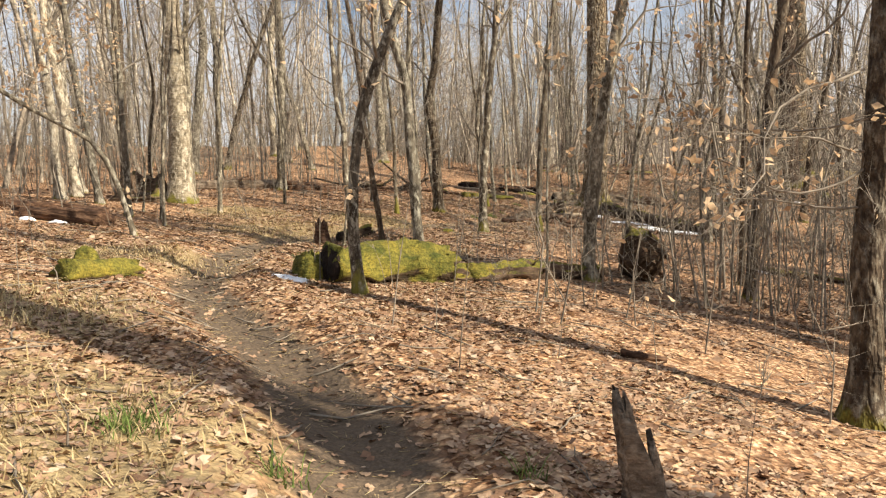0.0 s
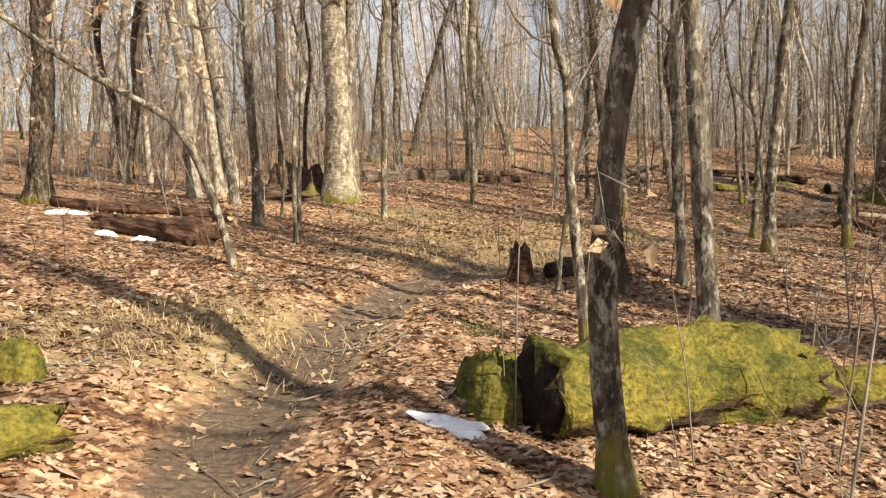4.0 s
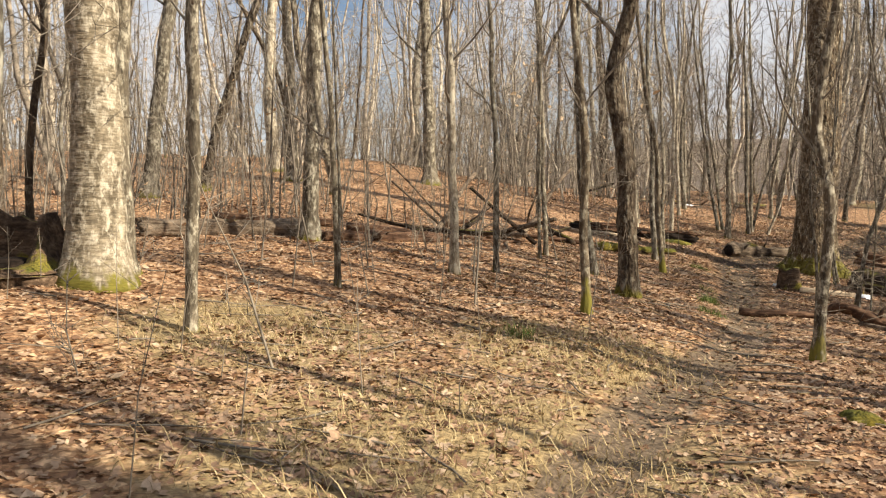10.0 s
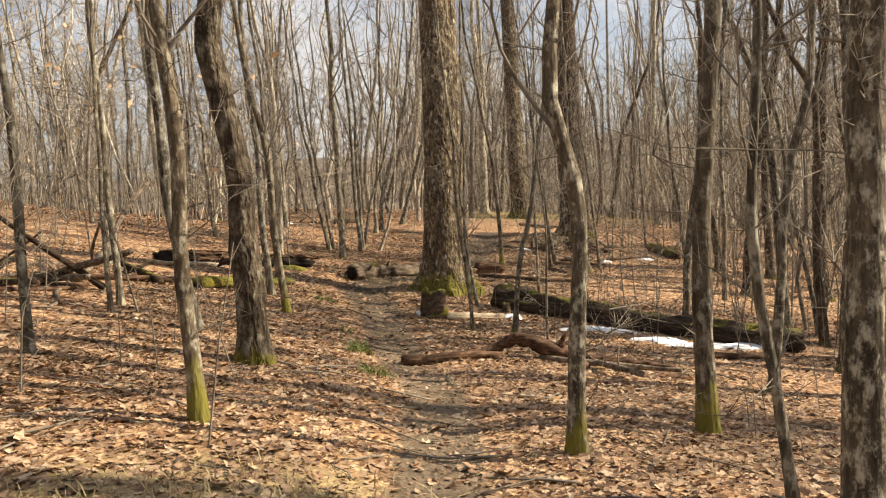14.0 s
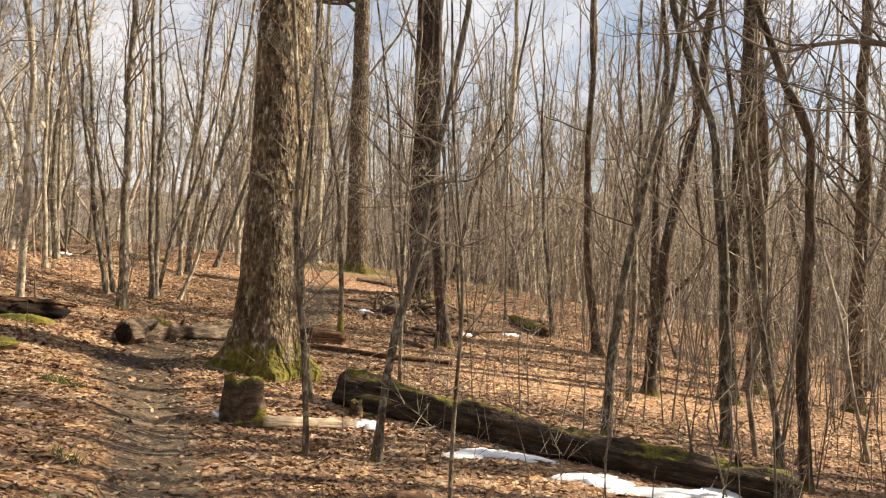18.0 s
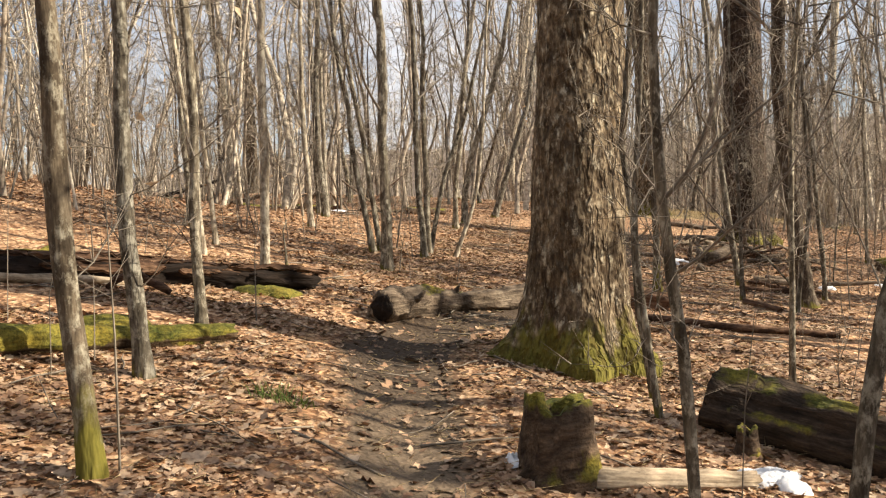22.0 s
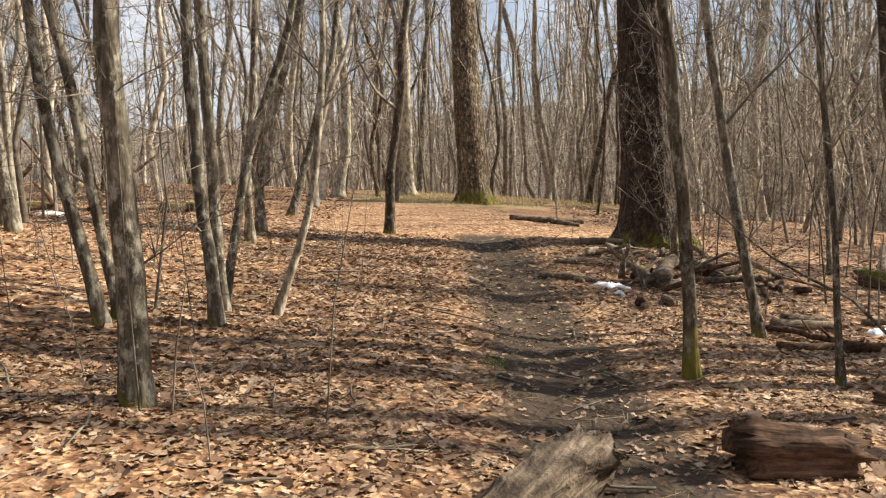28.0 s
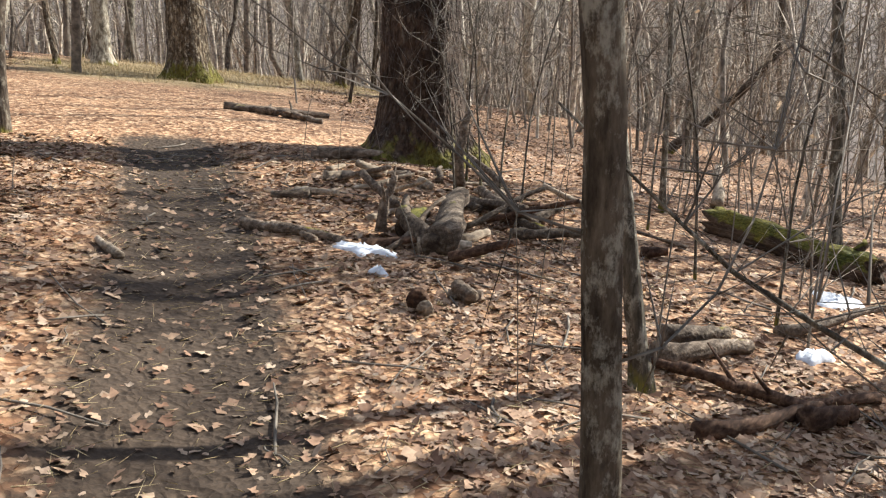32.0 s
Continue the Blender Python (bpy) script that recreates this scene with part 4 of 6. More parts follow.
# ---------------------------------------------------------------- far woods
def woods():
    rng = np.random.default_rng(11)
    kinds = ["grey", "pale", "dark", "grey", "pale", "big"]
    protos = []
    for i in range(12):
        d = [0.06, 0.08, 0.1, 0.12, 0.15, 0.19, 0.24, 0.3, 0.07, 0.05, 0.11, 0.14][i]
        r = np.random.default_rng(50 + i)
        s = r.normal(0, 0.2, 2)
        bends = [(1.6, *(s + r.normal(0, 0.08, 2))), (3.4, *(s * 2 + r.normal(0, 0.18, 2))), (6.0, *(s * 3 + r.normal(0, 0.3, 2)))]
        trunk, limbs, _ = trunk_and_limbs(r, d, bends, "grey", 5.5 + 40 * d, 3)
        protos.append((trunk.mesh("trunk", BARK[kinds[i % 6]]), [fringe(limb, r, 34).mesh("branch", TWIG) for limb in limbs]))
    placed = []
    spots = np.array(TREE_SPOTS)
    tries = 0
    while len(placed) < 270 and tries < 20000:
        tries += 1
        x, y = rng.uniform(-34, 46), rng.uniform(-6, 66)
        if in_sun_lane(np.array(x), np.array(y)) or trail_distance(x, y) < 9.5 or np.min(np.hypot(spots[:, 0] - x, spots[:, 1] - y)) < 1.2:
            continue
        if placed and min((x - u) ** 2 + (y - v) ** 2 for u, v in placed) < 1.0:
            continue
        placed.append((x, y))
        tm, lms = protos[int(rng.integers(12))]
        ob = thing("tree", x, y, "bare slender woodland tree among many others", "tree", "trees of the wood")
        s = rng.uniform(0.85, 1.2)
        ob.matrix_world = pose(x, y, height(x, y), rng.normal(0, 2.5), rng.normal(0, 2.5), rng.uniform(0, 360)) @ Matrix.Diagonal((s, s, s, 1))
        new("trunk", tm).parent = ob
        for me in lms:
            new("branch", me).parent = ob
    ob = new("far_woods", distant_trees(rng).mesh("far_woods", FAR_BARK))
    tagged(ob, "dense bare woodland of countless grey trunks", "woods", kind="stuff")


def in_sun_lane(x, y):
    """The gaps between crowns through which the sun reaches the great trees and the clearing by them."""
    out = np.zeros(np.shape(x), bool)
    for u, v, w in ((5.0, 26.5, 0.8), (19.4, 43.6, 0.9), (-5.9, 18.3, 0.7), (2.5, 29.5, 0.5), (0.0, 21.3, 0.4), (-2.5, 15.5, 0.6), (0.5, 28.5, 1.2), (-3.0, 24.0, 1.2), (1.0, 32.5, 1.5), (8.0, 31.5, 1.2)):
        along, across = (x - u) * SUN_FROM.x + (y - v) * SUN_FROM.y, np.abs(-(x - u) * SUN_FROM.y + (y - v) * SUN_FROM.x)
        out |= (along > 0.5) & (along < 30) & (across < w)
    return out


def distant_trees(rng):
    far = Shape()
    n = 16000
    a, q = rng.uniform(radians(-14), radians(142), n), 10 + 150 * rng.random(n) ** 0.8
    x, y = 2 + q * np.cos(a), 8 + q * np.sin(a)
    keep = trail_distance(x, y) > 11.5
    x, y = x[keep][:1900], y[keep][:1900]
    d = rng.choice([0.05, 0.07, 0.09, 0.12, 0.16, 0.22, 0.3], len(x), p=[0.2, 0.22, 0.2, 0.16, 0.11, 0.07, 0.04])
    d = np.where(trail_distance(x, y) < 26, np.minimum(d, 0.15), d)
    # a thicket of thin stems down the slope
    u, v = rng.uniform(6, 42, 2600), rng.uniform(8, 40, 2600)
    keep = (trail_distance(u, v) > 6.0) & (0.95 * u - 0.42 * v > -3.5)
    u, v = u[keep][:460], v[keep][:460]
    x, y, d = np.concatenate([x, u]), np.concatenate([y, v]), np.concatenate([d, rng.uniform(0.025, 0.075, len(u))])
    # young stems on the rise behind the oak
    u, v = rng.uniform(-2, 8.5, 330), rng.uniform(33, 52, 330)
    keep = trail_distance(u, v) > 4.0
    u, v = u[keep][:80], v[keep][:80]
    x, y, d = np.concatenate([x, u]), np.concatenate([y, v]), np.concatenate([d, rng.uniform(0.03, 0.085, len(u))])
    # tall woods beyond the crest
    a, q = rng.uniform(radians(8), radians(64), 460), rng.uniform(36, 125, 460)
    u, v = 7 + q * np.cos(a), 29 + q * np.sin(a)
    x, y, d = np.concatenate([x, u]), np.concatenate([y, v]), np.concatenate([d, rng.uniform(0.14, 0.34, len(u))])
    # a thin ring of trees all round
    a, q = rng.uniform(0, 6.28, 260), rng.uniform(22, 80, 260)
    u, v = 2 + q * np.cos(a), 12 + q * np.sin(a)
    x, y, d = np.concatenate([x, u]), np.concatenate([y, v]), np.concatenate([d, rng.uniform(0.08, 0.2, len(u))])
    keep = ~in_sun_lane(x, y) & (trail_distance(x, y) > 5.5) & ~((trail_distance(x, y) < 30) & (d < 0.1) & (rng.random(len(x)) < 0.42))
    x, y, d = x[keep], y[keep], d[keep]
    n = len(x)
    h = (5 + 38 * d + rng.uniform(0, 2, n)) * (1 + 0.6 * smooth_step(20, 40, trail_distance(x, y)))
    foot = np.stack([x, y, land(x, y) - 0.2], 1)
    tilt = np.where(rng.random(n) < 0.28, 0.2, 0.06)
    lean = np.stack([rng.normal(0, 1, n) * tilt, rng.normal(0, 1, n) * tilt, np.ones(n)], 1)
    m = 9
    k = np.linspace(0, 1, m)
    sway = np.cumsum(rng.normal(0, 1, (n, m, 2)) * [1.0, 1.0], axis=1) * (0.017 * h)[:, None, None]
    sway -= sway[:, :1]
    line = foot[:, None, :] + lean[:, None, :] * (h[:, None] * k)[:, :, None]
    line[:, :, :2] += sway
    th = np.arange(5) * 2 * math.pi / 5
    circle = np.stack([np.cos(th), np.sin(th), 0 * th], 1)
    rad = np.interp(k, [0, 0.12, 0.5, 1.0], [0.64, 0.5, 0.36, 0.05])
    v = line[:, :, None, :] + circle[None, None] * (d[:, None] * rad)[:, :, None, None]
    far.add(v.reshape(-1, 3), ((np.arange(n) * 5 * m)[:, None, None] + ring_faces(m, 5)[None]).reshape(-1, 4))
    away = np.hypot(x - 3, y - 15)
    idx = np.repeat(np.arange(n), 13)
    at = rng.uniform(0.1, 0.96, len(idx)) * (m - 1)
    lo = at.astype(int)
    part_way = (at - lo)[:, None]
    root = line[idx, lo] * (1 - part_way) + line[idx, lo + 1] * part_way
    az, ln = rng.uniform(0, 6.28, len(idx)), rng.uniform(0.5, 2.6, len(idx)) * (1.25 - at / (m - 1)) * (0.75 + 3.2 * d[idx])
    out = np.stack([np.cos(az), np.sin(az), rng.uniform(0.1, 1.5, len(idx))], 1) * ln[:, None] * 0.5
    elbow = root + out
    tip = elbow + out * 0.9 + rng.normal(0, 0.3, out.shape) * ln[:, None] + [0, 0, 0.06]
    whips(far, root, elbow, tip, 0.005 + d[idx] * 0.075 + 0.0001 * away[idx])
    idt = np.repeat(np.arange(len(idx)), 6)
    kk = rng.uniform(0.1, 1.0, len(idt))[:, None]
    mid = np.where(kk < 0.5, root[idt] + (elbow - root)[idt] * kk * 2, elbow[idt] + (tip - elbow)[idt] * (kk * 2 - 1))
    spikes(far, mid, mid + (rng.normal(0, 0.5, (len(idt), 3)) + [0, 0, 0.12]) * ln[idt][:, None] * 0.8, 0.0034 + 0.00017 * away[idx][idt])
    return far


woods()


def scatter(rng, n, near, wide, onward=()):
    """Places within a band along the trail, thinner on the trodden middle."""
    seg = np.array(TRAIL[1:] + list(onward))
    ln = np.linalg.norm(np.diff(seg, axis=0), axis=1)
    i = rng.choice(len(ln), n, p=ln / ln.sum())
    k = rng.random(n)[:, None]
    p = seg[i] * (1 - k) + seg[i + 1] * k
    d = (seg[i + 1] - seg[i]) / ln[i][:, None]
    off = rng.uniform(near, wide, n) * rng.choice([-1, 1], n)
    p = p + np.stack([-d[:, 1], d[:, 0]], 1) * off[:, None] + rng.normal(0, 0.15, (n, 2))
    return p[:, 0], p[:, 1]


def undergrowth():
    """Thin many-stemmed brush standing in the litter away from the trail."""
    rng = np.random.default_rng(61)
    x, y = scatter(rng, 3300, 2.2, 22.0)
    keep = (rng.random(len(x)) < np.clip(trail_distance(x, y) / 7 - 0.25, 0.1, 1)) & (np.abs(x - 20) + np.abs(y - 43) > 5)
    x, y = x[keep], y[keep]
    n = len(x)
    s = Shape()
    foot = np.stack([x, y, land(x, y) - 0.05], 1)
    h = rng.uniform(0.7, 3.6, n) * np.where(trail_distance(x, y) < 6, 0.5, 1.0)
    mid = foot + np.stack([rng.normal(0, 0.14, n), rng.normal(0, 0.14, n), np.ones(n)], 1) * (h * 0.5)[:, None]
    top = mid + np.stack([rng.normal(0, 0.22, n), rng.normal(0, 0.22, n), np.ones(n)], 1) * (h * 0.5)[:, None]
    r = 0.004 + 0.0045 * h * rng.uniform(0.6, 1.3, n)
    th = np.arange(4) * math.pi / 2
    circle = np.stack([np.cos(th), np.sin(th), 0 * th], 1)
    v = np.stack([c[:, None, :] + circle[None] * (r * f)[:, None, None] for c, f in ((foot, 1.0), (mid, 0.75), (top, 0.25))], 1).reshape(-1, 3)
    s.add(v, ((np.arange(n) * 12)[:, None, None] + ring_faces(3, 4)[None]).reshape(-1, 4))
    idx = np.repeat(np.arange(n), 11)
    k = rng.uniform(0.1, 1.0, len(idx))[:, None]
    root = np.where(k < 0.5, foot[idx] + (mid - foot)[idx] * k * 2, mid[idx] + (top - mid)[idx] * (k * 2 - 1))
    way = np.stack([rng.normal(0, 0.6, len(idx)), rng.normal(0, 0.6, len(idx)), rng.uniform(0.1, 1.0, len(idx))], 1)
    tip = root + way * (h[idx] * rng.uniform(0.12, 0.4, len(idx)))[:, None]
    spikes(s, root, tip, 0.003 + 0.0012 * h[idx])
    idt = np.repeat(np.arange(len(idx)), 2)
    base = root[idt] + (tip - root)[idt] * rng.uniform(0.3, 0.9, len(idt))[:, None]
    spikes(s, base, base + rng.normal(0, 0.13, (len(idt), 3)) + [0, 0, 0.12], np.full(len(idt), 0.003))
    tagged(new("undergrowth", s.mesh("undergrowth", TWIG)), "thin leafless brush and whips among the trees", "undergrowth", kind="stuff")
    pick = (rng.random(n) < 0.2) & (trail_distance(x, y) > 4.5)
    tips = [(p, w) for p, w, i in zip(tip, way, idx) if pick[i]]
    tagged(new("withered_leaves", leaves_at(rng, tips, 2600, 0.08).mesh("withered_leaves", DEAD_LEAF, False)), "withered tan leaves clinging to low brush", "leaves", kind="stuff")


undergrowth()

# ---------------------------------------------------------------- fallen logs
def log(name, label, a, b, ra, rb, material, lift=0.0, sag=0.0, sides=24, rough=0.08, hollow=None, mid=None, category="log"):
    """A trunk lying on the ground from a to b (x, y), with radii ra and rb."""
    rng = np.random.default_rng(int(abs(a[0] * 53 + a[1] * 97 + b[0] * 31) * 10) % 99991)
    ax, ay, bx, by = *a, *b
    span = math.hypot(bx - ax, by - ay)
    ob = thing(name, ax, ay, label, category)
    turn = math.atan2(by - ay, bx - ax)
    za, zb = height(ax, ay), height(bx, by)
    ob.matrix_world = Matrix.Translation((ax, ay, za)) @ Euler((0, -math.atan2(zb - za, span), turn)).to_matrix().to_4x4()
    n = max(8, int(span / 0.06))
    k = np.linspace(0, 1, n)
    rad = ra + (rb - ra) * k
    rad = rad * (1 + 0.07 * np.sin(k * span * 2.3 + rng.uniform(0, 6)) + 0.03 * rng.normal(0, 1, n))
    inv = ob.matrix_world.inverted()
    zz = []
    for kk, r in zip(k, rad):
        wx, wy = ax + (bx - ax) * kk, ay + (by - ay) * kk
        zz.append((inv @ Vector((wx, wy, height(wx, wy)))).z + r * 0.62)
    zz = np.array(zz)
    zz = 0.5 * zz + 0.5 * np.linspace(zz[0], zz[-1], n) + lift
    pts = np.stack([k * math.hypot(span, zb - za), (mid or 0) * np.sin(k * math.pi) + 0.03 * np.sin(k * span * 1.7), zz], 1)
    seed = rng.uniform(0, 50)
    th = np.arange(sides) * 2 * math.pi / sides
    wob = np.array([[noise.noise(Vector((p[0] * 1.6 + seed, math.cos(t) * 1.3, math.sin(t) * 1.3))) + 0.5 * noise.noise(Vector((p[0] * 5 + seed, math.cos(t) * 3.5, math.sin(t) * 3.5))) for t in th] for p in pts])
    s = Shape()
    s.tube(pts, rad, sides, squash=lambda kk, tt: 1 + 3.2 * rough * wob, rng=rng, rough=rough * 0.35)
    rag = rng.uniform(-1, 1, (2, sides)) * 0.6
    rag[0] *= 0.12 if "a" in (hollow or "") else 1
    s.v[0][:sides, 0] -= rag[0] * ra
    s.v[0][(n - 1) * sides:n * sides, 0] += rag[1] * rb
    part("trunk", s, material, ob)
    for _ in range(int(span * 0.9) if ra > 0.06 and material is not MOSS_FULL else 0):
        i = int(rng.integers(1, n - 1))
        a = rng.uniform(0.2, 2.9)
        out = np.array([rng.normal(0, 0.5), math.cos(a), math.sin(a)])
        st = Shape()
        l = rad[i] * rng.uniform(0.3, 1.1)
        st.tube([pts[i] + out * rad[i] * 0.6, pts[i] + out * (rad[i] + l * 0.5) + rng.normal(0, 0.01, 3), pts[i] + out * (rad[i] + l) + rng.normal(0, 0.03, 3)], rad[i] * rng.uniform(0.12, 0.24) * np.array([1.5, 0.9, 0.5]), 7, rng=rng, rough=0.08)
        part("branch_stub", st, material, ob)
    if hollow:
        for at in hollow:
            e = Shape()
            p, q = (pts[0], pts[1]) if at == "a" else (pts[-1], pts[-2])
            r = ra if at == "a" else rb
            d = (p - q) / np.linalg.norm(p - q)
            e.tube([p - d * 0.01, p + d * 0.012, p + d * 0.002, p - d * 0.006], [r * 0.86, r * 0.8, r * 0.66, r * 0.02], sides, rng=rng, rough=0.06)
            # closed disc over the log end, coloured as the shade of a cavity
            part("hollow_shade_disc", e, HOLLOW_SHADE, ob, "log end painted near-black for the shade of its hollow")
    return ob


GREY_ROT = rot_material("grey_rotten_wood", (0.035, 0.027, 0.02), (0.135, 0.105, 0.078), (0.31, 0.26, 0.2), 0.32)
ROT_HALF = rot_material("dark_part_mossy_wood", (0.014, 0.01, 0.007), (0.05, 0.036, 0.026), (0.13, 0.096, 0.068), 0.5)
log("fallen_log", "thick fallen log covered in yellow-green moss", (-1.27, 8.76), (0.03, 9.73), 0.27, 0.21, MOSS_FULL, hollow="a", rough=0.16)

log("fallen_log", "thin rotting mossy log on leaf litter", (-0.07, 9.69), (2.20, 11.41), 0.12, 0.11, ROT_MOSS, rough=0.2)
log("fallen_log", "low moss-covered log sunk in the litter", (-3.28, 6.94), (-2.90, 7.59), 0.13, 0.10, MOSS_FULL)
log("fallen_log", "dark rotting log beside patches of old snow", (-7.08, 13.41), (-5.47, 13.00), 0.12, 0.15, ROT, rough=0.18)
log("fallen_log", "hollow dark log end behind a broken stump", (-1.66, 12.9), (-1.15, 13.13), 0.105, 0.09, ROT_HALF, hollow="a", rough=0.16)
log("fallen_log", "long brown fallen trunk with bare wood", (-6.78, 22.15), (-4.49, 23.13), 0.16, 0.14, OLD_WOOD)
# near-black core paints the shade showing between the slabs
ROTTEN_LOG = log("fallen_log", "red-brown rotten log, splintered slabs over a core painted dark as shade", (0.6, 28.9), (3.55, 29.2), 0.10, 0.11, HOLLOW_SHADE, lift=0.02, rough=0.22)
log("fallen_log", "low mossy log half sunk in leaf litter", (0.7, 26.42), (2.37, 27.02), 0.11, 0.08, MOSS_FULL)
log("fallen_log", "weathered grey-brown log lying across towards the trail", (3.88, 27.98), (6.5, 29.22), 0.14, 0.125, GREY_ROT, hollow="a", mid=0.16, lift=0.04, rough=0.15)
log("fallen_log", "long dark mossy log lying down the slope", (4.99, 24.96), (7.20, 21.13), 0.21, 0.15, ROT_HALF, hollow="a", rough=0.13)
log("fallen_log", "small pale barkless log beside old snow", (3.64, 24.31), (4.50, 24.07), 0.055, 0.05, PALE_WOOD)
log("fallen_log", "dark rotten log end beside the trail", (7.22, 28.85), (7.65, 28.46), 0.15, 0.13, ROT, rough=0.18)
log("fallen_log", "thin dark branch log in the litter", (9.27, 29.00), (9.27, 28.42), 0.05, 0.045, ROT)
log("fallen_log", "mossy fallen log on the far slope", (14.81, 31.28), (14.24, 29.85), 0.16, 0.14, ROT_MOSS)

def slabs(owner, span, radius, material, count, seed):
    """Splintered shells of wood lying along a rotten log."""
    rng = np.random.default_rng(seed)
    for i in range(count):
        l = rng.uniform(0.3, 1.1)
        x0 = (span - l * 0.6) * (i + rng.random()) / count
        side = rng.uniform(-1.3, 1.3)
        n, across = 14, 7
        k = np.linspace(0, 1, n)
        bend = rng.normal(0, 0.03)
        wide = radius * rng.uniform(0.16, 0.5) * np.clip(np.minimum(k, 1 - k) * 5 + 0.15, 0, 1) * rng.uniform(0.65, 1.3, n)
        th = math.pi / 2 + side + np.linspace(-1, 1, across)[None, :] * (wide / radius)[:, None] + rng.normal(0, 0.05, (n, across))
        r = radius * (1.05 + 0.4 * rng.random()) + rng.normal(0, 0.009, (n, across)) + bend * np.sin(k * 3)[:, None]
        base = 0.65 * radius + 0.02
        top = np.stack([np.repeat((x0 + l * k)[:, None], across, 1) + rng.normal(0, 0.012, (n, across)), r * np.cos(th), base + r * np.sin(th)], -1)
        low = top * [1, 0.8, 1] - [0, 0, 0.022]
        v = np.concatenate([top.reshape(-1, 3), low.reshape(-1, 3)])
        g = (np.arange(n - 1)[:, None] * across + np.arange(across - 1)[None, :]).ravel()
        q = np.stack([g, g + 1, g + across + 1, g + across], 1)
        o = n * across
        rim = [j for j in range(across)] + [j * across + across - 1 for j in range(1, n)] + [(n - 1) * across + j for j in range(across - 2, -1, -1)] + [j * across for j in range(n - 2, 0, -1)]
        edge = np.array([(p, q2, q2 + o, p + o) for p, q2 in zip(rim, rim[1:] + rim[:1])])
        s = Shape()
        s.add(v, np.concatenate([q, q[:, ::-1] + o, edge]))
        part("slab", s, material, owner, "splintered shell of red-brown wood", smooth=False)


slabs(ROTTEN_LOG, 2.95, 0.105, ROT, 22, 5)


def crooked_limb(label, points, radii, material):
    """A bent dead limb through (x, y, height over the ground)."""
    x0, y0, _ = points[0]
    rng = np.random.default_rng(int(abs(x0 * 90)))
    ob = thing("fallen_limb", x0, y0, label, "branch")
    z0 = height(x0, y0)
    path = bezier_path([(x - x0, y - y0, height(x, y) - z0 + h) for x, y, h in points], 0.06)
    k = np.linspace(0, len(radii) - 1, len(path))
    r = np.interp(k, np.arange(len(radii)), radii) * (1 + 0.1 * rng.normal(0, 1, len(path)))
    s = Shape()
    s.tube(path + rng.normal(0, 0.006, path.shape), r, 14, rng=rng, rough=0.09)
    part("wood", s, material, ob)
    for _ in range(3):
        i = int(rng.integers(2, len(path) - 2))
        way = np.array([rng.normal(0, 0.6), rng.normal(0, 0.6), rng.uniform(0.3, 1.0)])
        way /= np.linalg.norm(way)
        st = Shape()
        l = rng.uniform(0.06, 0.22)
        st.tube([path[i], path[i] + way * (r[i] + l * 0.4), path[i] + way * (r[i] + l) + rng.normal(0, 0.02, 3)], r[i] * np.array([0.5, 0.35, 0.15]), 7, rng=rng, rough=0.08)
        part("branch_stub", st, material, ob)
    return ob


crooked_limb("dark rotten limb arching up beside the trail", [(2.19, 21.75, 0.02), (2.64, 21.76, 0.05), (2.97, 21.56, 0.211), (3.37, 21.32, 0.098), (3.90, 21.21, 0.04), (4.49, 20.75, 0.02)], [0.03, 0.06, 0.085, 0.08, 0.06, 0.03], ROT)
crooked_limb("bent dark prop branch under a rotten log", [(1.57, 28.48, 0.06), (1.70, 28.42, 0.183), (1.90, 28.49, 0.133), (2.08, 28.46, 0.03)], [0.025, 0.035, 0.04, 0.03], ROT)
crooked_limb("thin broken branch leaning beside old snow", [(3.71, 21.46, 0.05), (3.47, 20.83, 0.08), (3.33, 20.09, 0.1)], [0.035, 0.03, 0.03], OLD_WOOD)
crooked_limb("long pale root lying over the trail side", [(15.26, 38.19, 0.02), (15.53, 37.53, 0.06), (15.65, 36.75, 0.03)], [0.03, 0.05, 0.04], OLD_WOOD)
crooked_limb("upright broken snag among branch rubble", [(13.56, 33.30, 0.02), (13.48, 33.28, 0.369), (13.61, 33.23, 0.777)], [0.05, 0.045, 0.03], OLD_WOOD)
crooked_limb("broken limb propped on branch rubble", [(11.78, 32.94, 0.03), (11.82, 32.92, 0.226), (11.88, 32.87, 0.464)], [0.045, 0.04, 0.03], OLD_WOOD)
crooked_limb("dark dead branch lying across the litter", [(11.00, 30.64, 0.02), (10.98, 30.25, 0.06), (11.02, 29.69, 0.04)], [0.025, 0.03, 0.04], ROT)

log("fallen_log", "dark mossy log end behind a rotten one", (0.72, 29.05), (1.26, 29.63), 0.13, 0.11, ROT_MOSS, rough=0.16)
log("fallen_log", "brown log half buried among saplings", (-4.29, 22.55), (-2.47, 24.23), 0.1, 0.07, ROT, rough=0.2)

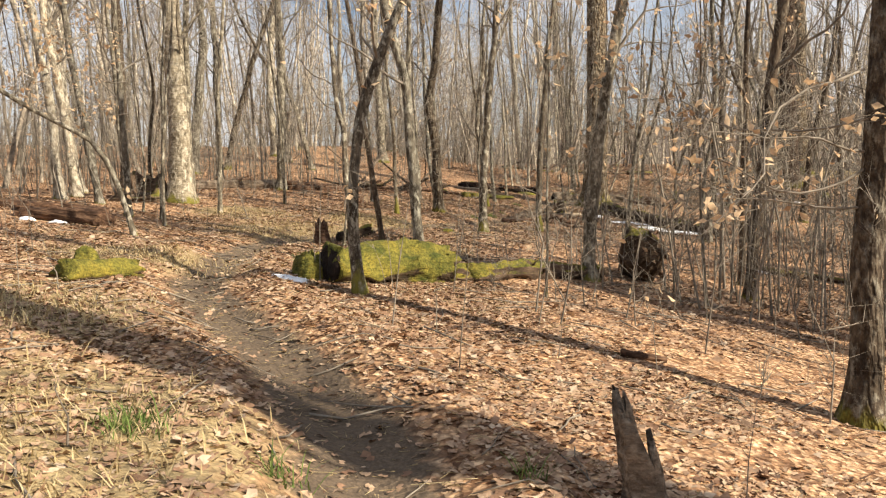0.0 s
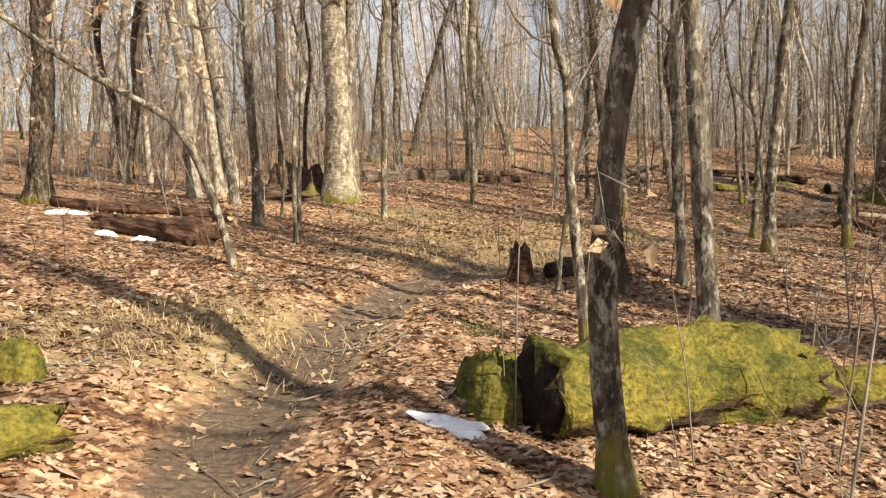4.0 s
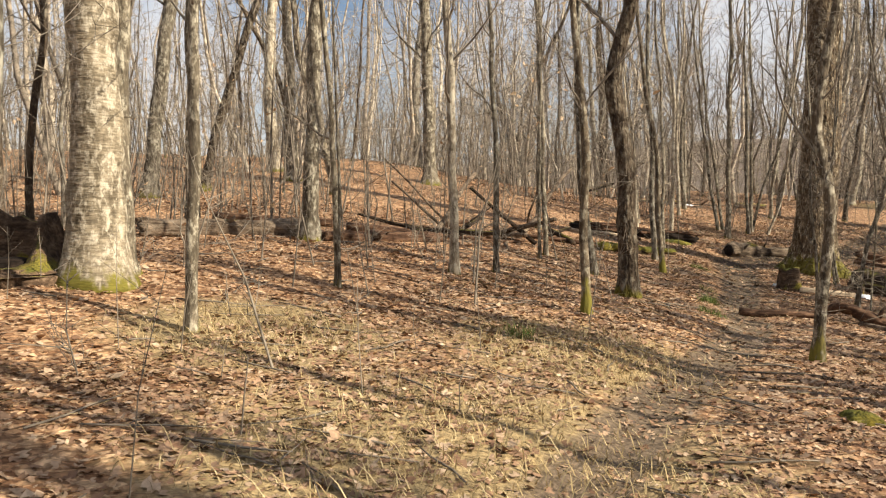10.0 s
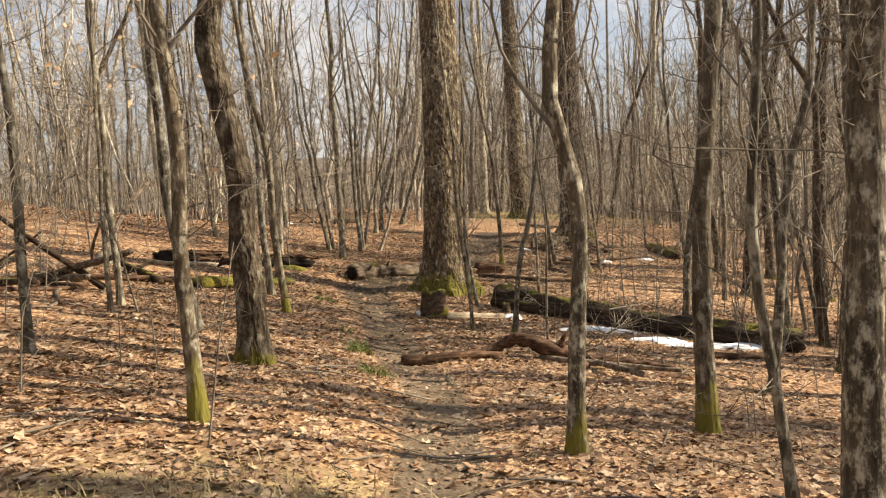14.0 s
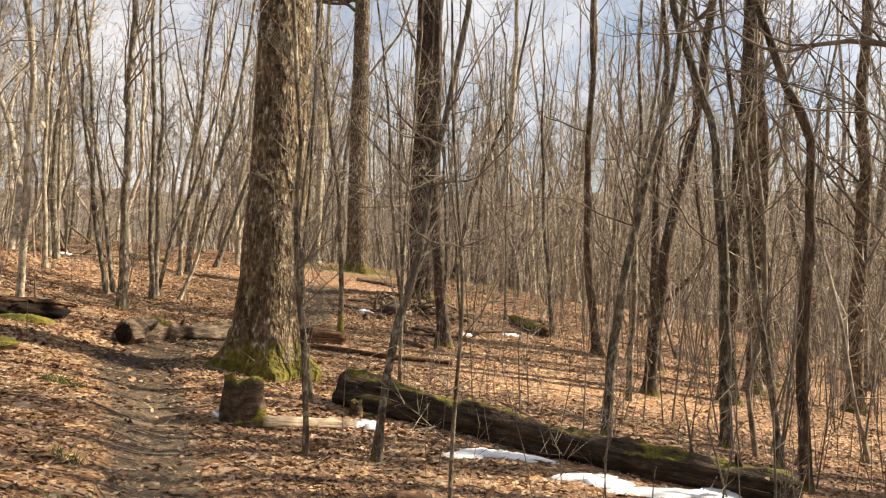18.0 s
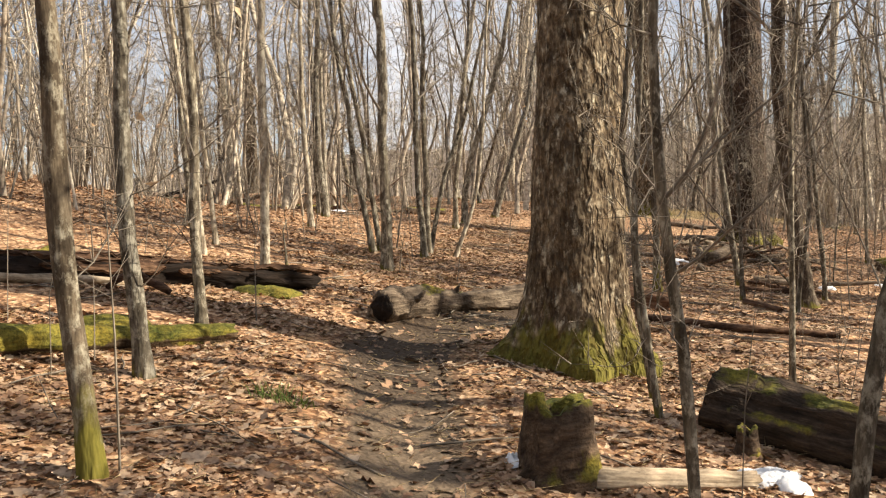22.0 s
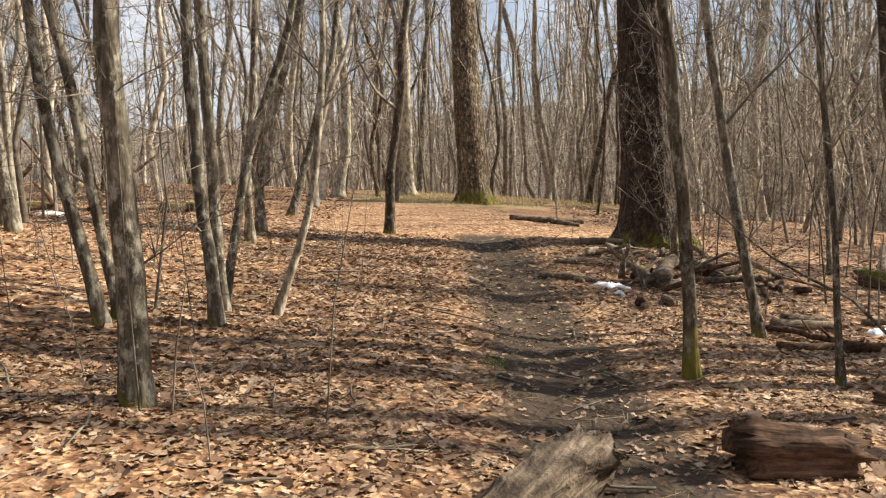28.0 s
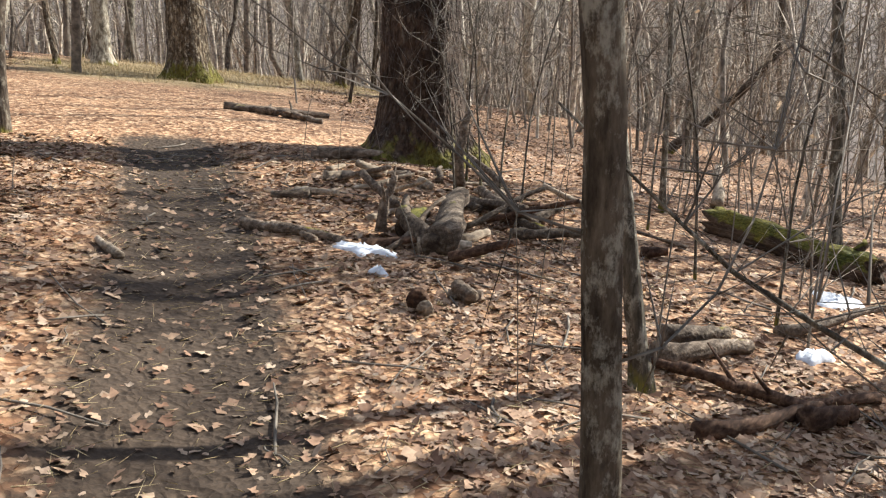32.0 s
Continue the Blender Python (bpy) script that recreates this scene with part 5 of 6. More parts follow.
# ---------------------------------------------------------------- the great oaks
def great_tree(x, y, diameter, bends, bark, label, roots, tall=17.0):
    rng = np.random.default_rng(int(x * 100))
    ob = thing("oak_tree", x, y, label, "tree", "great old trees")
    line = [(0, 0, -0.3), (0, 0, 0.0)] + [(dx, dy, h) for h, dx, dy in bends]
    line.append((line[-1][0] * 1.3, line[-1][1] * 1.3, tall))
    path = bezier_path(line, 0.09)
    z = path[:, 2]
    rad = diameter / 2 * (1 - 0.5 * np.clip(z, 0, None) / tall) * (1 + 0.27 * np.exp(-np.clip(z, 0, None) / 0.3))
    lobes = [(a, 1.7 if i == 0 else rng.uniform(0.7, 1.25)) for i, a in enumerate(roots)]

    def squash(k, th):
        zz = np.clip(z, 0, None)[:, None]
        out = 1 + 0.05 * np.sin(3 * th + 1.0 + 0.2 * zz)
        for a, s in lobes:
            out = out + s * 0.34 * np.exp(-zz / 0.22) * np.exp(-(((th - a + math.pi) % (2 * math.pi) - math.pi) / 0.33) ** 2)
            out = out + s * 0.09 * np.exp(-zz / 0.95) * np.exp(-(((th - a + math.pi) % (2 * math.pi) - math.pi) / 0.4) ** 2)
        return out
    s = Shape()
    s.tube(path, rad, 72, squash, rng=rng, rough=0.02)
    part("trunk", s, BARK[bark], ob)
    for _ in range(14):
        limb = Shape()
        i = int(len(path) * rng.uniform(0.55, 0.98))
        az, el = rng.uniform(0, 6.28), rng.uniform(0.1, 0.9)
        grow(limb, rng, path[i], (math.cos(az) * math.cos(el), math.sin(az) * math.cos(el), math.sin(el)), rng.uniform(2.5, 5), rad[i] * 0.3, 0, 6)
        part("branch", limb, BARK["big"], ob)
    return ob


great_tree(5.0, 26.5, 0.75, [(1.5, 0.05, 0.0), (4.0, 0.16, 0.06)], "oak", "huge old tree with furrowed lichen bark and mossy roots", [1.25, 3.84, 4.55, 2.8, 0.1, 5.5])
great_tree(19.41, 43.66, 0.832, [(1.5, -0.05, 0.0), (4.0, -0.12, 0.0)], "oak", "tall thick tree with mossy flared base by the trail", [1.3, 3.0, 4.4, 0.2])
great_tree(14.77, 34.54, 0.901, [(1.5, 0.0, 0.0), (4.0, -0.05, 0.0)], "oakdark", "huge dark-barked old tree shading the trail", [1.4, 3.5, 4.5, 0.1, 2.6])


# ---------------------------------------------------------------- stumps, moss and snow
def stump(name, label, x, y, radius, tall, material, jag=0.5, gap=None, flare=0.35, wall=0.7, seed=1, lean=(0, 0), inner=None, points=22):
    """A broken stump: a ragged shell with a rotted heart; gap: the side (radians) on which it stands open."""
    rng = np.random.default_rng(seed)
    ob = thing(name, x, y, label, "stump")
    th = np.arange(points) * 2 * math.pi / points
    top = tall * (1 - jag * rng.random(points) ** 0.8)
    top = 0.65 * top + 0.35 * np.roll(top, 1)
    if gap is not None:
        off = np.abs((th - gap + math.pi) % (2 * math.pi) - math.pi)
        top = top * np.clip((off - 0.35) / 0.8, 0.12, 1)
    r = radius * (1 + 0.09 * rng.normal(0, 1, points))
    rings = []
    for k in (-0.12, 0.0, 0.06, 0.16, 0.3, 0.5, 0.75, 1.0):
        z = np.where(k > 0, k * top, k)
        rr = r * (1 + flare * np.exp(-np.maximum(z, 0) / (0.45 * radius + 0.03))) * (1 - 0.1 * k) * (1 + 0.05 * rng.normal(0, 1, points))
        rings.append(np.stack([rr * np.cos(th) + lean[0] * z, rr * np.sin(th) + lean[1] * z, z], 1))
    for k, w in ((0.97, wall), (0.6, wall * 0.92), (0.25, wall * 0.85)):
        z = k * top
        rings.append(np.stack([r * w * 0.92 * np.cos(th) + lean[0] * z, r * w * 0.92 * np.sin(th) + lean[1] * z, z], 1))
    s = Shape()
    n = len(rings)
    v = np.vstack(rings + [np.array([[0, 0, 0.2 * float(top.mean())]])])
    j = np.arange(points)
    s.add(v, ring_faces(n, points), np.stack([(n - 1) * points + j, (n - 1) * points + (j + 1) % points, np.full(points, n * points)], 1))
    part("shell", s, material, ob)
    if inner is not None:
        e = Shape()
        e.tube([(0, 0, 0.0), (lean[0] * tall * 0.3, lean[1] * tall * 0.3, 0.28 * float(top.mean())), (lean[0] * tall * 0.4, lean[1] * tall * 0.4, 0.36 * float(top.mean()))],
               [radius * wall * 0.8, radius * wall * 0.78, radius * wall * 0.3], 14, rng=rng, rough=0.08)
        part("heart", e, inner, ob, "rotted heartwood, painted near-black where it stands for a hollow's shade")
    return ob


def dome(name, label, category, x, y, rx, ry, tall, material, turn=0.0, seed=1, rough=0.12, points=22, levels=7, sink=0.02, group=""):
    """A low rounded heap: a moss cushion, a stone or a patch of old snow."""
    rng = np.random.default_rng(seed)
    ob = thing(name, x, y, label, category, group)
    th = np.arange(points) * 2 * math.pi / points
    edge = 1 + rough * (1.3 * np.sin(2 * th + rng.uniform(0, 6)) + np.sin(3 * th + rng.uniform(0, 6)) + 0.8 * np.sin(5 * th + rng.uniform(0, 6))) + 0.35 * rough * rng.normal(0, 1, points)
    c, sn = math.cos(turn), math.sin(turn)
    rings, z0 = [], height(x, y)
    for i in range(levels):
        k = 1 - i / levels
        px, py = rx * k * edge * np.cos(th), ry * k * edge * np.sin(th)
        wx, wy = px * c - py * sn, px * sn + py * c
        ground_z = land(x + wx, y + wy) - z0
        z = ground_z - sink + (tall + sink) * math.sqrt(max(0.0, 1 - k ** 2.4)) * (1 + rough * 0.6 * rng.normal(0, 1, points))
        rings.append(np.stack([wx, wy, z], 1))
    s = Shape()
    v = np.vstack(rings + [np.array([[0, 0, tall]])])
    j = np.arange(points)
    s.add(v, ring_faces(levels, points), np.stack([(levels - 1) * points + j, (levels - 1) * points + (j + 1) % points, np.full(points, levels * points)], 1))
    me = s.mesh(name, material)
    bpy.data.objects.remove(ob)
    ob = new(name, me)
    ob.matrix_world = pose(x, y, z0)
    return tagged(ob, label, category, group)


def root_plate(x, y, turn, radius):
    """The upturned root plate of a fallen tree, with torn roots."""
    rng = np.random.default_rng(8)
    ob = thing("root_plate", x, y, "upturned dark root plate of a fallen tree, moss on top", "root plate")
    c, sn = math.cos(turn), math.sin(turn)
    s = Shape()
    rings, pts = [], 20
    th = np.arange(pts) * 2 * math.pi / pts
    for k in np.linspace(-1, 1, 11):
        r = radius * (1 - abs(k) ** 2.2) ** 0.5 * (1 + 0.12 * rng.normal(0, 1, pts) * (abs(k) < 0.95)) + 0.01
        u, w = k * radius * 0.75 + 0.12 * radius * np.sin(3 * th), r
        rings.append(np.stack([u * c - w * np.cos(th) * sn, u * sn + w * np.cos(th) * c, 0.95 * radius + 0.9 * w * np.sin(th)], 1))
    s.add(np.vstack(rings), ring_faces(11, pts))
    part("plate", s, PLATE_WOOD, ob)
    for i in range(10):
        a, r0 = rng.uniform(0, 6.28), radius * 0.6
        p = np.array([0.2 * c - r0 * math.cos(a) * sn, 0.2 * sn + r0 * math.cos(a) * c, 0.95 * radius + 0.8 * r0 * math.sin(a)])
        q = p + np.array([c * 0.3 - 0.5 * math.cos(a) * sn, sn * 0.3 + 0.5 * math.cos(a) * c, 0.45 * math.sin(a)]) * rng.uniform(0.1, 0.42)
        root = Shape()
        root.tube([p, (p + q) / 2 + rng.normal(0, 0.05, 3), q], [0.035, 0.025, 0.008], 6)
        part("root", root, ROT, ob)
    leg = Shape()
    leg.tube([(0, 0, -0.08), (0.03, 0.02, 0.16), (0.02, 0.0, 0.5)], [0.06, 0.05, 0.07], 8)
    part("root", leg, ROT, ob)
    return ob


PLATE_WOOD = rot_material("soil_and_roots", (0.022, 0.015, 0.01), (0.075, 0.05, 0.032), (0.17, 0.12, 0.078), 0.55)
BROWN_ROT = rot_material("brown_rotten_wood", (0.035, 0.023, 0.015), (0.13, 0.087, 0.057), (0.28, 0.2, 0.135), 0.45)
root_plate(2.88, 11.71, 0.15, 0.40)
stump("broken_stump", "tall splintered grey-brown stump beside the trail", 0.88, 3.48, 0.085, 0.78, OLD_WOOD, 0.8, 0.4, 0.3, 0.62, 3, (-0.14, 0.05), points=18)
stump("broken_stump", "splintered reddish-brown stump on the trail edge", -1.91, 12.71, 0.11, 0.42, ROT, 0.45, None, 0.5, 0.6, 5)
# its near-black heart paints the shade inside the cavity
stump("hollow_stump", "wide black hollow stump with moss on its side", -6.85, 18.62, 0.42, 0.72, BROWN_ROT, 0.4, 5.05, 0.75, 0.84, 6, inner=HOLLOW_SHADE, points=26)
stump("mossy_stump", "short mossy rotting stump beside the trail", 3.56, 24.46, 0.185, 0.45, ROT_MOSS, 0.28, None, 0.25, 0.62, 9, inner=ROT)
stump("broken_stump", "small rotten stump among leaves", 4.86, 24.49, 0.06, 0.2, ROT_MOSS, 0.5, seed=12, points=14)
dome("moss_mound", "dark green mossy bulge at the end of a log", "moss", -1.46, 8.98, 0.24, 0.2, 0.27, MOSS_FULL, 0.6, 14, 0.16)
dome("moss_mound", "round cushion of green moss on a rotten stub", "moss", -3.66, 8.28, 0.13, 0.11, 0.19, MOSS_FULL, seed=4)
dome("moss_mound", "flat bright patch of moss on the bank", "moss", 0.10, 16.02, 0.14, 0.12, 0.06, MOSS_FULL, seed=6)
dome("moss_mound", "flat bright patch of moss near the logs", "moss", 1.57, 27.27, 0.35, 0.2, 0.09, MOSS_FULL, seed=7)
dome("moss_mound", "flat green moss patch under a log", "moss", 3.05, 28.85, 0.3, 0.25, 0.07, MOSS_FULL, seed=8)




def snow(x, y, rx, ry, turn, seed):
    dome("snow_patch", "small patch of old white snow on leaf litter", "snow", x, y, rx, ry, 0.045, SNOW, turn, seed, 0.22, group="patches of old snow")


snow(-1.62, 8.61, 0.18, 0.1, 0.3, 1)
snow(6.03, 14.68, 0.42, 0.12, 0.0, 2)
snow(-8.08, 14.07, 0.26, 0.1, 0.5, 3)
snow(-6.69, 13.05, 0.13, 0.07, 0.2, 4)
snow(-6.19, 12.98, 0.16, 0.07, 0.2, 5)
snow(5.47, 23.01, 0.45, 0.12, -0.5, 6)
snow(5.78, 22.25, 0.4, 0.14, -0.4, 7)
snow(6.56, 21.63, 0.75, 0.15, -0.35, 8)
snow(4.71, 24.08, 0.16, 0.1, 0.4, 9)
snow(3.40, 24.62, 0.07, 0.05, 0.2, 10)
snow(5.20, 23.11, 0.28, 0.17, -0.3, 11)
snow(4.68, 24.14, 0.13, 0.18, -0.3, 12)
snow(11.37, 32.78, 0.12, 0.2, 0.5, 13)
snow(11.05, 32.41, 0.06, 0.05, 0.5, 14)
snow(13.33, 30.00, 0.25, 0.14, 0.1, 15)
snow(11.87, 29.95, 0.14, 0.07, -0.4, 16)
snow(7.31, 40.61, 0.3, 0.1, 0.0, 17)

# ---------------------------------------------------------------- broken branches at the foot of the dark oak
def billet(x, y, length, radius, turn, material, label, tilt=0.0, crook=0.1, name="broken_branch"):
    rng = np.random.default_rng(int(abs(x * 71 + y * 13) * 100) % 9973)
    ob = thing(name, x, y, label, "branch", "broken branches by the trail")
    n = 9
    k = np.linspace(-0.5, 0.5, n)
    c, sn = math.cos(turn), math.sin(turn)
    px, py = k * length * c - crook * length * np.sin(k * 5) * 0.4 * sn, k * length * sn + crook * length * np.sin(k * 5) * 0.4 * c
    z = land(x + px, y + py) - height(x, y) + radius * 0.75 + (k + 0.5) * length * math.sin(tilt)
    s = Shape()
    s.tube(np.stack([px, py, z], 1), radius * (1 - 0.35 * (k + 0.5)) * (1 + 0.08 * rng.normal(0, 1, n)), 10, rng=rng, rough=0.06)
    part("wood", s, material, ob)
    return ob


for x, y, l, r, a, m, t in (
        (13.74, 34.82, 0.8, 0.045, -0.4, OLD_WOOD, 0.0), (12.47, 33.45, 0.5, 0.05, 1.2, OLD_WOOD, 0.35), (12.26, 32.62, 1.15, 0.13, 0.35, GREY_ROT, 0.05), (11.83, 32.64, 0.5, 0.09, 1.0, GREY_ROT, 0.2), (13.75, 34.74, 0.75, 0.07, -0.6, OLD_WOOD, 0.0), (12.86, 34.20, 0.3, 0.05, -0.4, PALE_WOOD, 0.0), (13.15, 32.70, 0.6, 0.06, 0.9, OLD_WOOD, 0.15), (11.85, 32.42, 0.4, 0.06, -0.8, PALE_WOOD, 0.0), (10.76, 31.92, 0.12, 0.07, 0.5, ROT, 0.0), (11.04, 31.78, 0.14, 0.06, 1.2, OLD_WOOD, 0.3),
        (12.12, 32.86, 0.5, 0.09, 0.2, ROT_MOSS, 0.0), (11.93, 32.47, 0.3, 0.05, -0.3, OLD_WOOD, 0.0), (11.07, 31.79, 0.2, 0.04, 2.0, OLD_WOOD, 0.0),
        (10.75, 31.87, 0.16, 0.045, 0.6, PALE_WOOD, 0.0), (11.27, 33.19, 0.16, 0.035, 1.2, OLD_WOOD, 0.0), (10.08, 33.75, 0.3, 0.035, 1.3, PALE_WOOD, 0.0),
        (13.12, 34.44, 0.3, 0.035, 0.1, PALE_WOOD, 0.0), (14.30, 33.46, 0.8, 0.04, 0.9, OLD_WOOD, 0.2), (13.45, 33.96, 0.7, 0.03, -0.5, OLD_WOOD, 0.0)):
    billet(x, y, l, r, a, m, "broken weathered branch piece by the dark tree", t)
rubble = np.random.default_rng(77)
for i in range(46):
    a, q = rubble.uniform(0, 6.28), 1.5 * math.sqrt(rubble.random())
    billet(12.75 + 1.1 * q * math.cos(a), 32.75 + q * math.sin(a), rubble.uniform(0.12, 0.85), rubble.uniform(0.015, 0.055), rubble.uniform(0, 6.28), (OLD_WOOD, GREY_ROT, PALE_WOOD, ROT)[i % 4], "broken weathered branch piece by the dark tree", rubble.choice([0.0, 0.0, 0.12, 0.4]))
for x, y, l, r, a, m, t in (
        (15.94, 37.83, 1.6, 0.06, -0.5, OLD_WOOD, 0.0), (11.35, 30.44, 0.7, 0.06, -0.6, OLD_WOOD, 0.0), (10.94, 29.91, 1.3, 0.04, -0.55, ROT, 0.0),
        (16.44, 31.61, 0.6, 0.07, 0.2, PALE_WOOD, 0.75), (11.53, 30.54, 0.45, 0.07, -0.7, GREY_ROT, 0.0), (11.00, 29.77, 0.35, 0.06, -0.6, ROT, 0.0), (12.61, 29.88, 1.2, 0.035, -0.6, OLD_WOOD, 0.1), (3.45, 21.01, 0.5, 0.05, 0.4, ROT, 0.0),
        (3.56, 20.81, 1.5, 0.035, -1.0, OLD_WOOD, 0.06), (5.84, 21.06, 0.9, 0.05, -0.3, ROT, 0.0), (7.33, 22.08, 0.8, 0.05, -0.3, ROT, 0.0),
        (2.14, 21.65, 1.1, 0.06, -0.4, ROT, 0.0), (-3.27, 24.15, 1.6, 0.09, 0.1, ROT, 0.0), 
        (6.72, 44.02, 3.2, 0.12, -0.05, ROT_MOSS, 0.0), (4.28, 42.65, 2.2, 0.11, 0.1, ROT_MOSS, 0.0), (10.39, 42.34, 1.5, 0.13, 0.3, ROT_MOSS, 0.0),
        (1.08, 28.78, 1.3, 0.05, 0.05, PALE_WOOD, 0.0), (7.64, 27.49, 2.2, 0.05, -0.5, ROT, 0.0),
        (-5.36, 24.64, 2.0, 0.09, 0.0, ROT, 0.0), (-7.51, 14.87, 2.5, 0.09, 0.1, ROT, 0.0),
        (1.71, 6.89, 0.4, 0.04, 0.0, ROT, 0.0), (6.87, 14.49, 2.2, 0.07, -0.25, ROT_MOSS, 0.0)):
    billet(x, y, l, r, a, m, "fallen dead branch lying on leaf litter", t)


rubble = np.random.default_rng(78)
for i in range(40):
    k = rubble.random() * (0.72 if i < 26 else 1.0)
    u, v = (-3.6 + 5.4 * k, 23.9 + 4.9 * k) if i < 26 else (3.0 + 6.5 * k, 40.6 + 2.2 * k)
    billet(u + rubble.normal(0, 0.4), v + rubble.normal(0, 0.5), rubble.uniform(0.5, 2.0), rubble.uniform(0.018, 0.06), rubble.uniform(0, 6.28), (ROT, OLD_WOOD, GREY_ROT, ROT_HALF)[i % 4], "dead branch among fallen brushwood on the rise", rubble.choice([0.0, 0.0, 0.15, 0.4, 0.8]))


# ---------------------------------------------------------------- litter
def leaf_cover(name, n, near, wide, size, seed, lobed):
    rng = np.random.default_rng(seed)
    x, y = scatter(rng, n, near, wide, () if lobed else ((17.3, 42.0), (21.5, 47.5)))
    td = trail_distance(x, y)
    keep = rng.random(n) < np.clip(0.1 + 0.14 * smooth_step(12, 15, y) * (1 - smooth_step(24, 27, y)) + (td / (0.8 + 0.3 * smooth_step(25, 29, y))) ** 2, 0, 1) * (1 - 0.35 * straw_cover(x, y))
    x, y = x[keep], y[keep]
    n = len(x)
    az = rng.uniform(0, 2 * math.pi, n)
    l = size * np.exp(rng.normal(0, 0.32, n))
    w = l * rng.uniform(0.4, 0.62, n)
    up = np.stack([rng.normal(0, 0.3, n), rng.normal(0, 0.3, n), np.ones(n)], 1)
    up /= np.linalg.norm(up, axis=1)[:, None]
    a = np.stack([np.cos(az), np.sin(az), np.zeros(n)], 1)
    a -= up * (a * up).sum(1)[:, None]
    a /= np.linalg.norm(a, axis=1)[:, None]
    b = np.cross(up, a)
    c = np.stack([x, y, land(x, y) + rng.uniform(0.002, 0.010, n)], 1)
    curl = l * rng.uniform(-0.12, 0.26, n)
    if lobed:
        outline = [(-0.55, 0.05), (-0.3, 0.75), (0.0, 0.3), (0.25, 0.8), (0.6, 0.05), (0.2, -0.75), (-0.05, -0.35), (-0.3, -0.8)]
    else:
        outline = [(-0.5, 0.1), (-0.05, 0.7), (0.15, 0.35), (0.5, -0.1), (0.0, -0.75)]
    pts = [c]
    for u, v in outline:
        far_out = 1 + rng.normal(0, 0.22, n)
        pts.append(c + a * (u * l * far_out)[:, None] + b * (v * w * far_out)[:, None] + up * (curl * (abs(v) ** 1.5 + 0.7 * u * u) * rng.uniform(-0.2, 1.6, n))[:, None])
    m = len(pts)
    verts = np.stack(pts, 1).reshape(-1, 3)
    o = (np.arange(n) * m)[:, None]
    tris = np.concatenate([o + [0, j, j % (m - 1) + 1] for j in range(1, m)])
    s = Shape()
    s.add(verts, None, tris)
    return tagged(new(name, s.mesh(name, LITTER, False)), "fallen brown and tan leaves covering the forest floor", "leaf litter", kind="stuff")


leaf_cover("leaf_litter", 225000, 0.0, 3.2, 0.044, 21, True)
leaf_cover("leaf_litter", 225000, 2.8, 10.5, 0.051, 22, False)
leaf_cover("leaf_litter", 80000, 9.5, 24.0, 0.066, 23, False)


def blades(name, label, spots, per, tall, material, seed):
    rng = np.random.default_rng(seed)
    x, y = [], []
    for u, v, r in spots:
        n = int(per * r * r)
        a, q = rng.uniform(0, 6.28, n), r * np.sqrt(rng.random(n)) * rng.uniform(0.5, 1.1, n)
        x.append(u + q * np.cos(a))
        y.append(v + q * np.sin(a))
    x, y = np.concatenate(x), np.concatenate(y)
    n = len(x)
    base = np.stack([x, y, land(x, y) - 0.005], 1)
    az, h = rng.uniform(0, 6.28, n), tall * np.exp(rng.normal(0, 0.35, n))
    flat = rng.uniform(0.3, 1.3, n)
    out = np.stack([np.cos(az) * flat, np.sin(az) * flat, np.ones(n)], 1) * h[:, None]
    side = np.stack([-np.sin(az), np.cos(az), np.zeros(n)], 1) * 0.0035
    mid = base + out * 0.55
    tip = base + out * [1.1, 1.1, 0.8]
    v = np.stack([base - side, base + side, mid + side * 0.8, mid - side * 0.8, tip], 1).reshape(-1, 3)
    o = (np.arange(n) * 5)[:, None]
    s = Shape()
    s.add(v, o + [0, 1, 2, 3], o + [3, 2, 4])
    return tagged(new(name, s.mesh(name, material, False)), label, "grass", kind="stuff")


blades("dry_grass", "matted dry straw-coloured grass among leaves", GRASSY[:6] + GRASSY[8:], 800, 0.075, STRAW, 31)
blades("dry_grass", "pale dry grass in the clearing beyond the trail", GRASSY[6:8], 420, 0.10, STRAW, 33)


def fibres():
    """Fine straw and stalks mixed into the leaves."""
    rng = np.random.default_rng(35)
    x, y = scatter(rng, 36000, 0.0, 3.4)
    n = len(x)
    az, l = rng.uniform(0, 6.28, n), 0.07 * np.exp(rng.normal(0, 0.5, n))
    base = np.stack([x, y, land(x, y) + rng.uniform(0.006, 0.03, n)], 1)
    way = np.stack([np.cos(az), np.sin(az), rng.normal(0.05, 0.2, n)], 1)
    s = Shape()
    spikes(s, base, base + way * l[:, None], np.full(n, 0.0022))
    tagged(new("dry_straw", s.mesh("dry_straw", STRAW, False)), "fine dry straw and stalks mixed into leaf litter", "straw", kind="stuff")


